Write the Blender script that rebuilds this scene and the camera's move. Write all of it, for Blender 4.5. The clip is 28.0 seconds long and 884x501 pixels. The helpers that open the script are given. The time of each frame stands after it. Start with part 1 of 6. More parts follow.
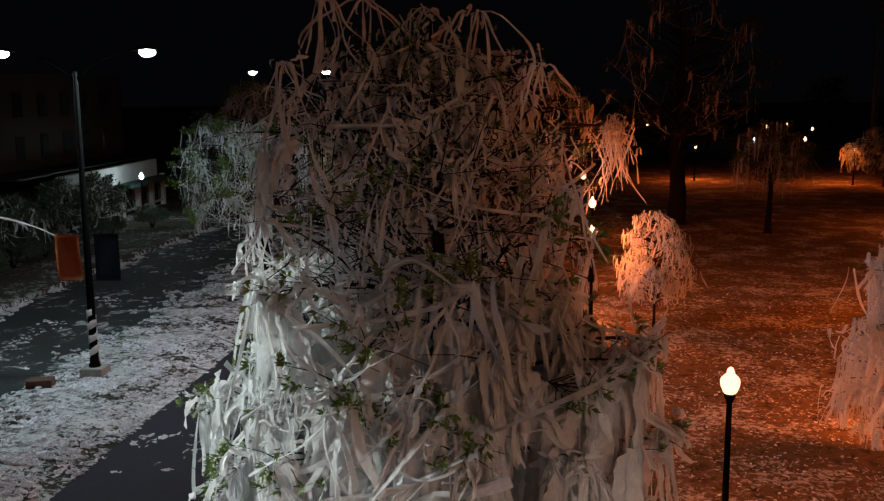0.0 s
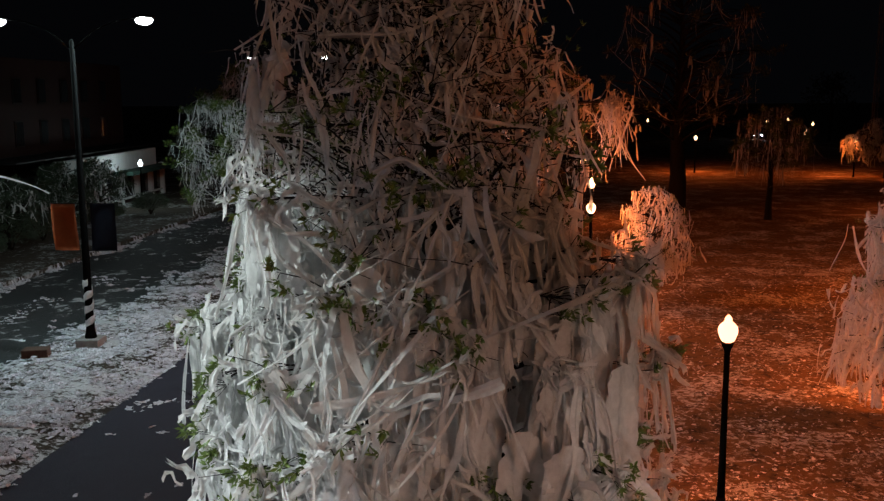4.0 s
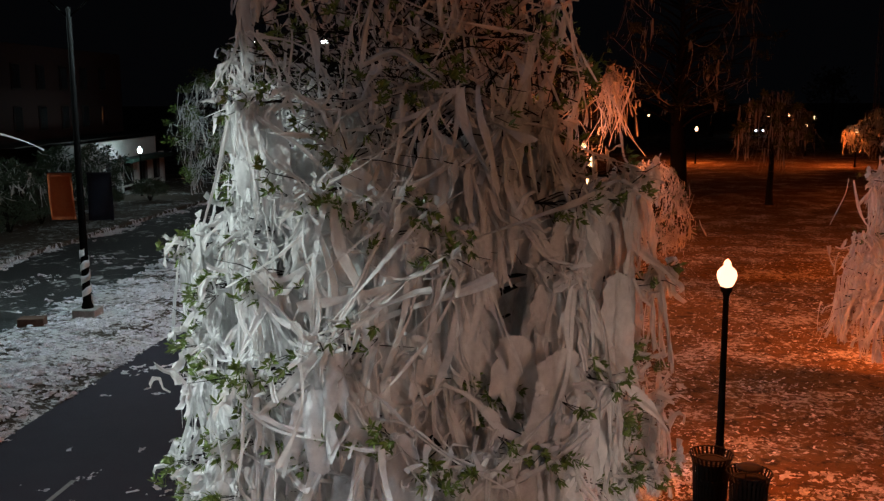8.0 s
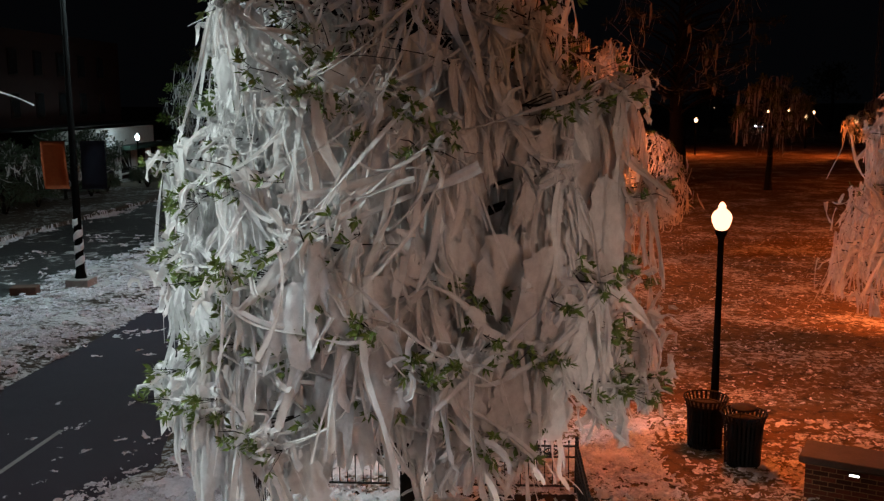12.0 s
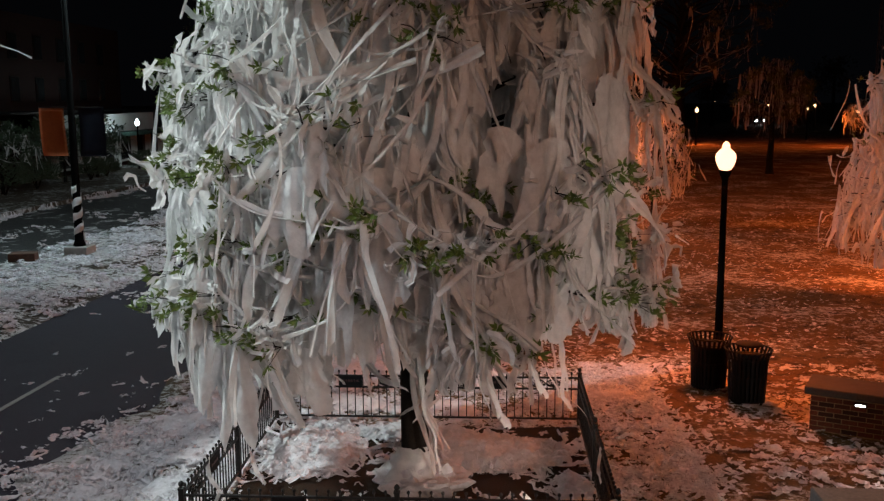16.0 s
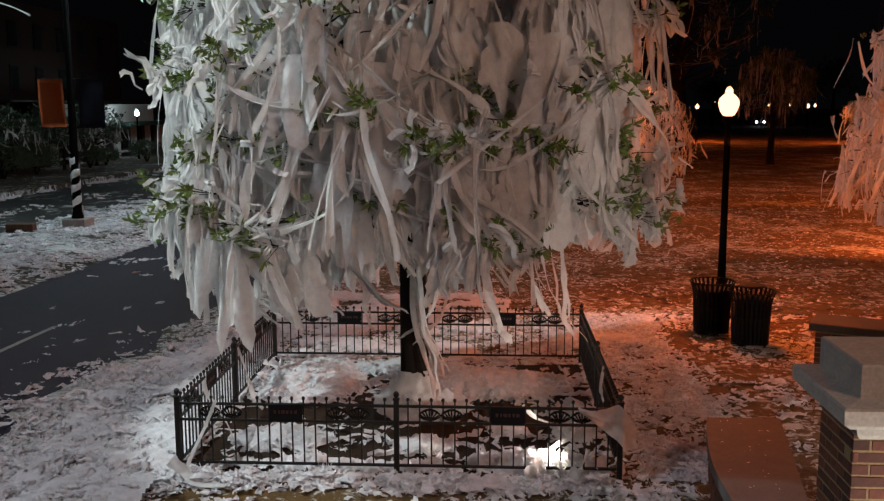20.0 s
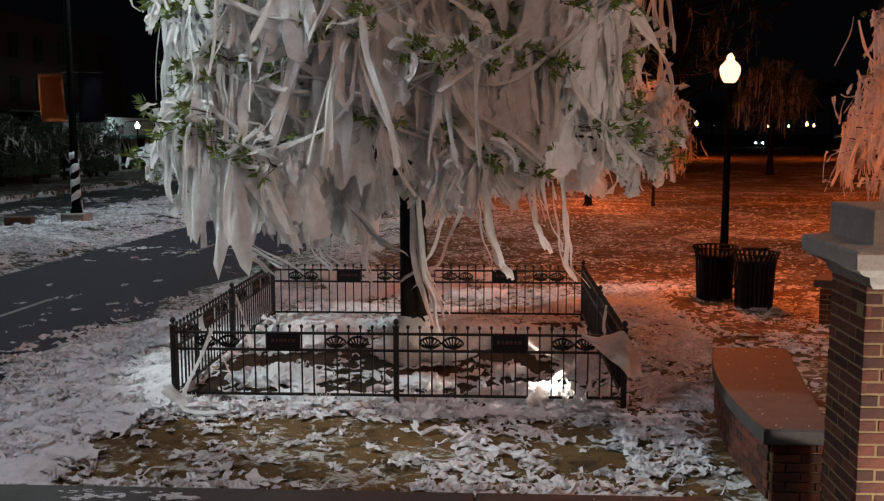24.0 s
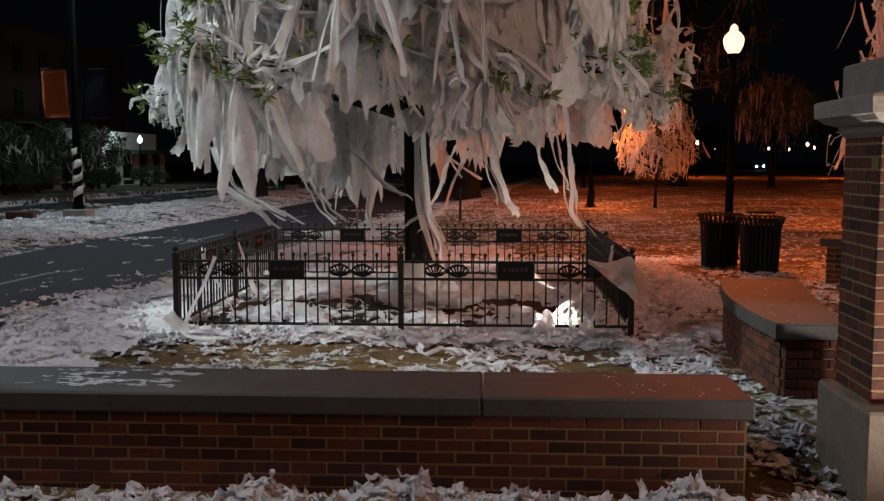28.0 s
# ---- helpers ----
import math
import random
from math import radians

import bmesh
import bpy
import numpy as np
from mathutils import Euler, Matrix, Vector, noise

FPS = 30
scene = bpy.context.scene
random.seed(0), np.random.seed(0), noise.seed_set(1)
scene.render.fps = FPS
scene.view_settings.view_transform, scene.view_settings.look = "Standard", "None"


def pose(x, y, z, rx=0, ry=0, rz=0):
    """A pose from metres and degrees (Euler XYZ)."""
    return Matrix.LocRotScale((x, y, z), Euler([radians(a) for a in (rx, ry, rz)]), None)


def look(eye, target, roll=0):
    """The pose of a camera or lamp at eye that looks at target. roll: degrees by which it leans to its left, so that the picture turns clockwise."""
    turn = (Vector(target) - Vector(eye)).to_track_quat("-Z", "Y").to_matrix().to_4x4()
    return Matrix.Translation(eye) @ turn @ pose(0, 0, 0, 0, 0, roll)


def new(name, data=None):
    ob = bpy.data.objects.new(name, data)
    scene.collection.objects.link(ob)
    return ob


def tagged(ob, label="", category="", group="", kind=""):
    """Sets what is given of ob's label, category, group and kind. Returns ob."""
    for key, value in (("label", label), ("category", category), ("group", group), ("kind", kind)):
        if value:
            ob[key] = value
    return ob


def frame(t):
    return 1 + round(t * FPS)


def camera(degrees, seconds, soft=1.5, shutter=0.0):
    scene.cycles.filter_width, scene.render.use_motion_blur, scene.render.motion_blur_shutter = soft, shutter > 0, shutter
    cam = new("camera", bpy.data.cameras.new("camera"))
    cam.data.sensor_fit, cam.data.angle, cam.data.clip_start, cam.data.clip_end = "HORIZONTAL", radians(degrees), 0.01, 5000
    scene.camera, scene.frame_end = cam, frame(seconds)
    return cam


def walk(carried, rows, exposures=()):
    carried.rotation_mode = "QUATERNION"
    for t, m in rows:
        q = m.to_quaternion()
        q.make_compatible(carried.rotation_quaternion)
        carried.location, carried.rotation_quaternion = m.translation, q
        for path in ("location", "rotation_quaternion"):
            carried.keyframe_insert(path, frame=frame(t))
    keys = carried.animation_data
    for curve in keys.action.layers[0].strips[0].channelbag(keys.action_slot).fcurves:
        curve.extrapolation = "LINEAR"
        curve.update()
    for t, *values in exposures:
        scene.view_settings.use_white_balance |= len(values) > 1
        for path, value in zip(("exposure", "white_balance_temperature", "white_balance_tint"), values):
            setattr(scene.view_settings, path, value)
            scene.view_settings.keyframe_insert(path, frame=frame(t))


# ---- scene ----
cam = camera(49.5, 28.0, soft=1.35)
PATH = [
    (0, (0.315, -0.18, 8.968), (0.214, 1.791, 8.642), -0.4),
    (1.5, (0.35, -0.185, 8.592), (0.248, 1.786, 8.268), -0.35),
    (3, (0.377, -0.204, 8.23), (0.275, 1.767, 7.906), -0.3),
    (6, (0.449, -0.167, 7.444), (0.346, 1.805, 7.124), -0.3),
    (8, (0.489, -0.19, 6.941), (0.384, 1.782, 6.621), -0.3),
    (9.5, (0.555, -0.187, 6.565), (0.45, 1.785, 6.245), -0.2),
    (11, (0.623, -0.177, 6.157), (0.517, 1.795, 5.84), -0.3),
    (13, (0.643, -0.13, 5.626), (0.537, 1.842, 5.31), -0.3),
    (15.5, (0.62, -0.148, 4.963), (0.514, 1.824, 4.648), -0.3),
    (17, (0.625, -0.153, 4.561), (0.517, 1.819, 4.247), -0.2),
    (18.5, (0.611, -0.166, 4.184), (0.505, 1.807, 3.872), -0.2),
    (19.5, (0.599, -0.169, 3.912), (0.494, 1.804, 3.604), -0.2),
    (20, (0.608, -0.157, 3.774), (0.502, 1.817, 3.472), -0.1),
    (21.5, (0.615, -0.152, 3.393), (0.509, 1.825, 3.107), -0.1),
    (23.5, (0.613, -0.167, 2.873), (0.506, 1.814, 2.618), -0.1),
    (24, (0.599, -0.163, 2.754), (0.493, 1.819, 2.507), -0.1),
    (25, (0.571, -0.15, 2.495), (0.465, 1.834, 2.264), -0.2),
    (26, (0.557, -0.175, 2.246), (0.45, 1.81, 2.029), -0.0),
    (27, (0.547, -0.162, 1.976), (0.439, 1.825, 1.776), -0.1),
    (28, (0.555, -0.191, 1.752), (0.447, 1.797, 1.564), -0.0),
]
walk(cam, [(t, look(eye, target, roll)) for t, eye, target, roll in PATH])


# ---------------------------------------------------------------- light
world = bpy.data.worlds.new("night_sky")
scene.world = world
world.use_nodes = True
wn = world.node_tree.nodes
wn["Background"].inputs[0].default_value = (0.35, 0.38, 0.5, 1)
wn["Background"].inputs[1].default_value = 0.003


def lamp_light(name, kind, place, watts, colour, radius=0.1, aim=None, cone=None, blend=0.2):
    data = bpy.data.lights.new(name, kind)
    data.energy, data.color, data.shadow_soft_size = watts, colour, radius
    ob = new(name, data)
    ob.location = place
    if cone:
        data.spot_size, data.spot_blend = radians(cone), blend
    if aim:
        ob.matrix_world = look(place, aim)
    return ob


COOL = (0.73, 0.96, 1.0)
SODIUM = (1.0, 0.182, 0.030)
NEUTRAL = (1.0, 0.73, 0.63)
PALE = (0.97, 0.88, 1.0)
# twin-headed street lamps stand along the median
lamp_light("street_or_fill_light", "SPOT", (-10.3, 29.5, 10.2), 7000, COOL, 0.25, (-10.2, 29.3, 0), 166, 0.10)
lamp_light("street_or_fill_light", "SPOT", (-14.9, 29.5, 10.2), 2600, COOL, 0.25, (-14.8, 29.3, 0), 166, 0.10)
lamp_light("street_or_fill_light", "SPOT", (-14.5, 60.0, 10.2), 1200, COOL, 0.25, (-14.4, 59.9, 0), 166, 0.10)
# added lights with no lamp behind them: oak's street side, then the verge
lamp_light("oak_fill_light", "SPOT", (-10.6, 9.6, 10.4), 6000, (0.86, 0.98, 0.95), 0.25, (-1.5, 11.0, 3.2), 37, 0.2)
lamp_light("street_or_fill_light", "SPOT", (-6.6, 4.0, 10.4), 1850, (0.86, 0.94, 1.0), 0.25, (-6.4, 5.2, 0), 100, 0.3)
# behind the camera: an assumed unseen street lamp, then an added warm fill
lamp_light("street_or_fill_light", "SPOT", (-13.0, 1.0, 10.3), 650, PALE, 0.3, (-12.0, 1.8, 0), 165, 0.20)
lamp_light("street_or_fill_light", "POINT", (6.9, -3.2, 9.6), 1330, (1.0, 0.455, 0.235), 0.3)
# added fill on the oak's front; no floodlight is known there
lamp_light("oak_fill_light", "SPOT", (7.5, -6.5, 7.0), 2100, NEUTRAL, 0.4, (0.0, 9.5, 2.5), 24.5, 0.8)
# sodium park lamps
PARK_LAMPS = [(4.63, 16.7), (4.1, 35.4), (5.1, 45.0), (6.1, 60.0)]
for (px, py), w in zip(PARK_LAMPS, (1500, 2050, 900, 900)):
    lamp_light("park_or_fill_light", "POINT", (px, py, 3.8), w * 0.8, SODIUM, 0.32)
    lamp_light("park_or_fill_light", "SPOT", (px, py, 3.8), w * 0.35, SODIUM, 0.32, (px + 0.01, py, 0), 172, 0.2)
# two added fills that brighten the lawn; no posts stand here
lamp_light("park_or_fill_light", "SPOT", (12.0, 23.0, 3.8), 2900, SODIUM, 0.32, (12.01, 23.0, 0), 172, 0.2)
lamp_light("park_or_fill_light", "SPOT", (21.0, 36.0, 3.8), 5600, SODIUM, 0.32, (21.01, 36.0, 0), 172, 0.2)
# two of the far park lamps
lamp_light("park_or_fill_light", "SPOT", (20.8, 97.4, 3.3), 1800, SODIUM, 0.32, (20.81, 97.4, 0), 172, 0.2)
lamp_light("park_or_fill_light", "SPOT", (34.5, 93.8, 3.6), 1700, SODIUM, 0.32, (34.51, 93.8, 0), 172, 0.2)
# added fill over the far lawn, without a post
lamp_light("park_or_fill_light", "SPOT", (31.0, 62.0, 3.8), 1900, SODIUM, 0.32, (31.01, 62.0, 0), 172, 0.2)
lamp_light("flood_glow", "SPOT", (1.30, 9.52, 0.22), 135, (1.0, 0.9, 0.78), 0.05, (0.95, 9.2, 0.10), 148, 0.5)
lamp_light("flood_glow", "SPOT", (1.20, 9.78, 0.20), 95, (1.0, 0.9, 0.78), 0.04, (0.6, 11.0, 1.6), 120, 0.6)
lamp_light("flood_glow", "SPOT", (6.05, 10.25, 0.30), 120, (1.0, 0.93, 0.85), 0.05, (4.6, 10.9, 0.0), 130, 0.6)
lamp_light("flood_glow", "SPOT", (4.35, 4.15, 0.15), 520, (1.0, 0.88, 0.78), 0.05, (3.15, 5.25, 1.0), 84, 0.9)

# ---------------------------------------------------------------- materials


def nodes_of(name):
    m = bpy.data.materials.new(name)
    m.use_nodes = True
    return m, m.node_tree.nodes, m.node_tree.links, m.node_tree.nodes["Principled BSDF"]


def noise_node(n, l, scale, detail=4.0, rough=0.6, coord="Object", dist=0.0):
    tc = n.new("ShaderNodeTexCoord")
    t = n.new("ShaderNodeTexNoise")
    t.inputs["Scale"].default_value, t.inputs["Detail"].default_value = scale, detail
    t.inputs["Roughness"].default_value, t.inputs["Distortion"].default_value = rough, dist
    if coord == "World":
        g = n.new("ShaderNodeNewGeometry")
        l.new(g.outputs["Position"], t.inputs["Vector"])
    else:
        l.new(tc.outputs[coord], t.inputs["Vector"])
    return t.outputs["Fac"]


def ramp(n, l, fac, stops):
    r = n.new("ShaderNodeValToRGB")
    e = r.color_ramp.elements
    while len(e) < len(stops):
        e.new(0.5)
    for el, (p, c) in zip(e, stops):
        el.position, el.color = p, (*c, 1)
    l.new(fac, r.inputs["Fac"])
    return r.outputs["Color"]


def mixc(n, l, fac, a, b, mode="MIX"):
    m = n.new("ShaderNodeMix")
    m.data_type, m.blend_type = "RGBA", mode
    for sock, v in ((m.inputs[0], fac), (m.inputs[6], a), (m.inputs[7], b)):
        if hasattr(v, "is_linked"):
            l.new(v, sock)
        elif isinstance(v, tuple):
            sock.default_value = (*v, 1)
        else:
            sock.default_value = v
    return m.outputs[2]


def bump(n, l, bsdf, fac, strength, distance):
    b = n.new("ShaderNodeBump")
    b.inputs["Strength"].default_value, b.inputs["Distance"].default_value = strength, distance
    l.new(fac, b.inputs["Height"])
    l.new(b.outputs["Normal"], bsdf.inputs["Normal"])


def simple(name, a, b, rough=0.6, scale=8.0, metal=0.0, relief=0.3, depth=0.004, coord="Object", random_amount=0.0, spec=0.5):
    m, n, l, p = nodes_of(name)
    f = noise_node(n, l, scale, 6, 0.65, coord)
    f2 = noise_node(n, l, scale * 7.3, 4, 0.6, coord)
    c = ramp(n, l, f, [(0.32, a), (0.68, b)])
    c = mixc(n, l, 0.35, c, ramp(n, l, f2, [(0.3, tuple(v * 0.6 for v in a)), (0.75, tuple(min(1, v * 1.25) for v in b))]))
    if random_amount:
        o = n.new("ShaderNodeObjectInfo")
        r = ramp(n, l, o.outputs["Random"], [(0.0, (1 - random_amount,) * 3), (1.0, (1 + random_amount * 0.6,) * 3)])
        c = mixc(n, l, 1.0, c, r, "MULTIPLY")
    l.new(c, p.inputs["Base Color"])
    p.inputs["Roughness"].default_value, p.inputs["Metallic"].default_value = rough, metal
    p.inputs["Specular IOR Level"].default_value = spec
    if relief:
        bump(n, l, p, f2, relief, depth)
    return m


def paper_material(name, a, b, through_light=0.42, sheer=0.0):
    m, n, l, p = nodes_of(name)
    g = n.new("ShaderNodeNewGeometry")
    c = ramp(n, l, g.outputs["Random Per Island"], [(0.0, a), (0.55, b), (1.0, tuple(min(1, v * 1.04) for v in b))])
    f = noise_node(n, l, 9.0, 5, 0.7, "World")
    c = mixc(n, l, 0.35, c, ramp(n, l, f, [(0.35, tuple(v * 0.72 for v in a)), (0.6, b)]))
    l.new(c, p.inputs["Base Color"])
    p.inputs["Roughness"].default_value = 0.95
    p.inputs["Specular IOR Level"].default_value = 0.1
    f3 = noise_node(n, l, 17.0, 5, 0.65, "World", 1.2)
    f4 = noise_node(n, l, 75.0, 3, 0.6, "World", 0.6)
    both = n.new("ShaderNodeMath")
    both.operation = "MULTIPLY_ADD"
    l.new(f4, both.inputs[0])
    both.inputs[1].default_value = 0.4
    l.new(f3, both.inputs[2])
    bump(n, l, p, both.outputs[0], 1.0, 0.02)
    t = n.new("ShaderNodeBsdfTranslucent")
    l.new(c, t.inputs["Color"])
    s = n.new("ShaderNodeMixShader")
    s.inputs[0].default_value = through_light
    l.new(p.outputs[0], s.inputs[1])
    l.new(t.outputs[0], s.inputs[2])
    # thin ply lets a little of what is behind show through
    v = n.new("ShaderNodeBsdfTransparent")
    s2 = n.new("ShaderNodeMixShader")
    s2.inputs[0].default_value = sheer
    l.new(s.outputs[0], s2.inputs[1])
    l.new(v.outputs[0], s2.inputs[2])
    l.new(s2.outputs[0], n["Material Output"].inputs["Surface"])
    return m


def ground_material(name, soil_a, soil_b, paper, cover, scale, rough=0.95, patch=0.35, gloss=0.2, worn=False):
    """Soil, grass or asphalt strewn with torn white paper: cover is the share that lies white."""
    m, n, l, p = nodes_of(name)
    f = noise_node(n, l, 1.7, 7, 0.7, "World")
    f2 = noise_node(n, l, 34.0, 5, 0.7, "World")
    soil = mixc(n, l, 0.5, ramp(n, l, f, [(0.3, soil_a), (0.7, soil_b)]), ramp(n, l, f2, [(0.3, tuple(v * 0.5 for v in soil_a)), (0.72, tuple(v * 1.3 for v in soil_b))]))
    if worn:
        f5 = noise_node(n, l, 2.6, 6, 0.72, "World", 0.5)
        soil = mixc(n, l, 1.0, soil, ramp(n, l, f5, [(0.36, (0.22, 0.20, 0.18)), (0.50, (1.0, 1.0, 1.0)), (0.7, (1.25, 1.2, 1.15))]), "MULTIPLY")
    if cover > 0:
        small = noise_node(n, l, scale, 6, 0.72, "World", 0.8)
        big = noise_node(n, l, patch, 5, 0.65, "World")
        add = n.new("ShaderNodeMath")
        add.operation = "MULTIPLY_ADD"
        l.new(big, add.inputs[0])
        add.inputs[1].default_value = 0.7
        l.new(small, add.inputs[2])
        mask = ramp(n, l, add.outputs[0], [(0.95 - cover * 0.3, (0, 0, 0)), (1.03 - cover * 0.3, (1, 1, 1))])
        white = ramp(n, l, f2, [(0.25, tuple(v * 0.55 for v in paper)), (0.65, paper)])
        soil = mixc(n, l, mask, soil, white)
    l.new(soil, p.inputs["Base Color"])
    p.inputs["Roughness"].default_value = rough
    p.inputs["Specular IOR Level"].default_value = gloss
    bump(n, l, p, f2, 0.8, 0.03)
    return m


def glow_material(name, colour, strength):
    m, n, l, p = nodes_of(name)
    p.inputs["Base Color"].default_value = (*colour, 1)
    p.inputs["Emission Color"].default_value = (*colour, 1)
    p.inputs["Emission Strength"].default_value = strength
    return m


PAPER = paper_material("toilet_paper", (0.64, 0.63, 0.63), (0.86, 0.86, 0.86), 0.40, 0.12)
# litter in a dimmer and a brighter copy: light put into the colour
LITTER = paper_material("dim_litter_paper", (0.44, 0.42, 0.435), (0.80, 0.785, 0.82), 0.2)
BRIGHT_LITTER = paper_material("bright_litter_paper", (0.58, 0.565, 0.59), (0.85, 0.84, 0.88), 0.2)
BARK = simple("oak_bark", (0.007, 0.006, 0.005), (0.019, 0.015, 0.012), 0.95, 9, relief=0.9, depth=0.02, spec=0.15)
LEAF = simple("oak_leaf", (0.060, 0.105, 0.014), (0.13, 0.195, 0.035), 0.42, 5, relief=0.1, coord="Object")
# darker leaf copy; weak light on distant foliage is put into its colour
DIM_LEAF = simple("dim_leaf", (0.028, 0.050, 0.026), (0.060, 0.090, 0.048), 0.5, 5, relief=0.1)
LAWN = ground_material("winter_lawn", (0.070, 0.042, 0.016), (0.15, 0.090, 0.034), (0.50, 0.48, 0.45), 0.22, 6.0, patch=0.5, worn=True)
MEDIAN = ground_material("papered_median", (0.022, 0.017, 0.012), (0.045, 0.034, 0.022), (0.62, 0.61, 0.62), 0.50, 5.0, patch=0.45)
VERGE = ground_material("papered_verge", (0.055, 0.036, 0.02), (0.10, 0.066, 0.036), (0.62, 0.61, 0.60), 0.52, 7.0, patch=0.30)
ASPHALT = ground_material("asphalt", (0.024, 0.023, 0.033), (0.038, 0.036, 0.050), (0.5, 0.5, 0.5), 0.0, 4.0, 0.85, gloss=0.15)
ASPHALT_FAR = ground_material("asphalt_strewn", (0.028, 0.030, 0.030), (0.045, 0.047, 0.047), (0.55, 0.55, 0.55), 0.05, 1.6, 0.7, patch=0.2, gloss=0.25)
SOIL = ground_material("dark_soil", (0.016, 0.009, 0.005), (0.034, 0.019, 0.010), (0.5, 0.5, 0.5), 0.0, 6.0)
PAVING = ground_material("paving", (0.05, 0.04, 0.03), (0.09, 0.07, 0.05), (0.5, 0.5, 0.5), 0.15, 3.0, 0.85, patch=0.25)
BRICK = simple("red_brick", (0.045, 0.011, 0.006), (0.105, 0.027, 0.012), 0.85, 22, relief=0.6, depth=0.004, random_amount=0.72)
MORTAR = simple("mortar", (0.13, 0.088, 0.042), (0.26, 0.185, 0.095), 0.95, 40, relief=0.6, depth=0.003)
STONE = simple("cast_stone", (0.24, 0.23, 0.21), (0.36, 0.34, 0.31), 0.85, 6, relief=0.35, depth=0.004)
PLINTH = simple("plinth_concrete", (0.13, 0.105, 0.082), (0.21, 0.172, 0.135), 0.9, 7, relief=0.5, depth=0.005)
CAPSTONE = simple("capstone", (0.034, 0.031, 0.030), (0.062, 0.057, 0.054), 0.75, 4, relief=0.35, depth=0.004)
IRON = simple("black_iron", (0.007, 0.007, 0.007), (0.015, 0.014, 0.013), 0.55, 12, metal=0.0, relief=0.15, depth=0.002, spec=0.25)
GLOSS_IRON = simple("gloss_black_iron", (0.004, 0.004, 0.004), (0.009, 0.009, 0.009), 0.22, 12, relief=0.1, depth=0.001, spec=0.5)
PLASTIC = simple("black_steel", (0.004, 0.004, 0.005), (0.009, 0.009, 0.010), 0.7, 10, relief=0.1, depth=0.002, spec=0.12)

# ---------------------------------------------------------------- building helpers


def link_mesh(name, verts, faces, material, parent=None, label="", smooth=False):
    me = bpy.data.meshes.new(name)
    me.from_pydata(verts, [], faces)
    me.materials.append(material)
    if smooth:
        me.polygons.foreach_set("use_smooth", [True] * len(me.polygons))
    me.update()
    ob = new(name, me)
    if parent:
        ob.parent = parent
    if label:
        ob["label"] = label
    return ob


def part(name, bm, material, parent=None, label="", smooth=False):
    me = bpy.data.meshes.new(name)
    bmesh.ops.recalc_face_normals(bm, faces=bm.faces)
    bm.to_mesh(me)
    bm.free()
    me.materials.append(material)
    if smooth:
        for p in me.polygons:
            p.use_smooth = True
    ob = new(name, me)
    if parent:
        ob.parent = parent
    if label:
        ob["label"] = label
    return ob


def thing(name, label, category, place=(0, 0, 0), turn=0.0, group="", kind=""):
    ob = new(name)
    ob.matrix_world = pose(*place, 0, 0, turn)
    ob.empty_display_size = 0.1
    return tagged(ob, label, category, group, kind)


def box(bm, c, s, bevel=0.0, turn=0.0):
    m = Matrix.Translation(c) @ Matrix.Rotation(radians(turn), 4, "Z") @ Matrix.Diagonal((*s, 1))
    made = bmesh.ops.create_cube(bm, size=1, matrix=m)
    if bevel:
        es = {e for v in made["verts"] for e in v.link_edges}
        bmesh.ops.bevel(bm, geom=list(es), offset=bevel, segments=1, affect="EDGES", profile=0.5)
    return bm


def tube(bm, pts, radii, sides=8, cap=True):
    """A tapered tube along pts."""
    rings = []
    for i, p in enumerate(pts):
        a = Vector(pts[max(0, i - 1)])
        b = Vector(pts[min(len(pts) - 1, i + 1)])
        t = (b - a).normalized()
        u = t.cross(Vector((0.31, 0.95, 0.05))).normalized()
        w = t.cross(u)
        rings.append([bm.verts.new(Vector(p) + radii[i] * (math.cos(k * math.tau / sides) * u + math.sin(k * math.tau / sides) * w)) for k in range(sides)])
    for r, q in zip(rings, rings[1:]):
        for k in range(sides):
            bm.faces.new((r[k], r[(k + 1) % sides], q[(k + 1) % sides], q[k]))
    if cap:
        bm.faces.new(rings[0][::-1])
        bm.faces.new(rings[-1])
    return bm


def lathe(bm, profile, sides=20, c=(0, 0, 0)):
    """A turned body; profile: (radius, height) from below."""
    rings = [[bm.verts.new((c[0] + r * math.cos(k * math.tau / sides), c[1] + r * math.sin(k * math.tau / sides), c[2] + z)) for k in range(sides)] for r, z in profile]
    for r, q in zip(rings, rings[1:]):
        for k in range(sides):
            bm.faces.new((r[k], r[(k + 1) % sides], q[(k + 1) % sides], q[k]))
    bm.faces.new(rings[0][::-1])
    bm.faces.new(rings[-1])
    return bm


# ---------------------------------------------------------------- lie of the land


def drift(y):
    return 0.06 * (y - 12)


def edge_verge(y):
    return -5.7 + (0.1 if y > 12 else 0.02) * (y - 12) + 0.16 * math.sin(1.35 * y) + 0.12 * math.sin(2.9 * y + 1.0) + 0.06 * math.sin(5.1 * y)


def edge_median(y):
    return -10.4 + drift(y)


def edge_street(y):
    return -15.4 + drift(y)


def edge_kerb(y):
    return -22.5 + drift(y)


ROAD_Z, STREET_Z, MEDIAN_Z = -0.31, -0.27, -0.05


def smooth_step(a, b, v):
    t = min(1, max(0, (v - a) / (b - a)))
    return t * t * (3 - 2 * t)


def lawn_z(x, y):
    """Height of the lawn and the verge that falls from it to the road."""
    e = edge_verge(y)
    z = ROAD_Z * (1 - smooth_step(e, e + 2.6, x))
    z -= 0.22 * (1 - smooth_step(5.2, 6.8, y)) * smooth_step(e, e + 2.0, x)
    z += 0.05 * noise.noise((x * 0.35, y * 0.35, 1.7)) * smooth_step(e, e + 1.5, x)
    return z


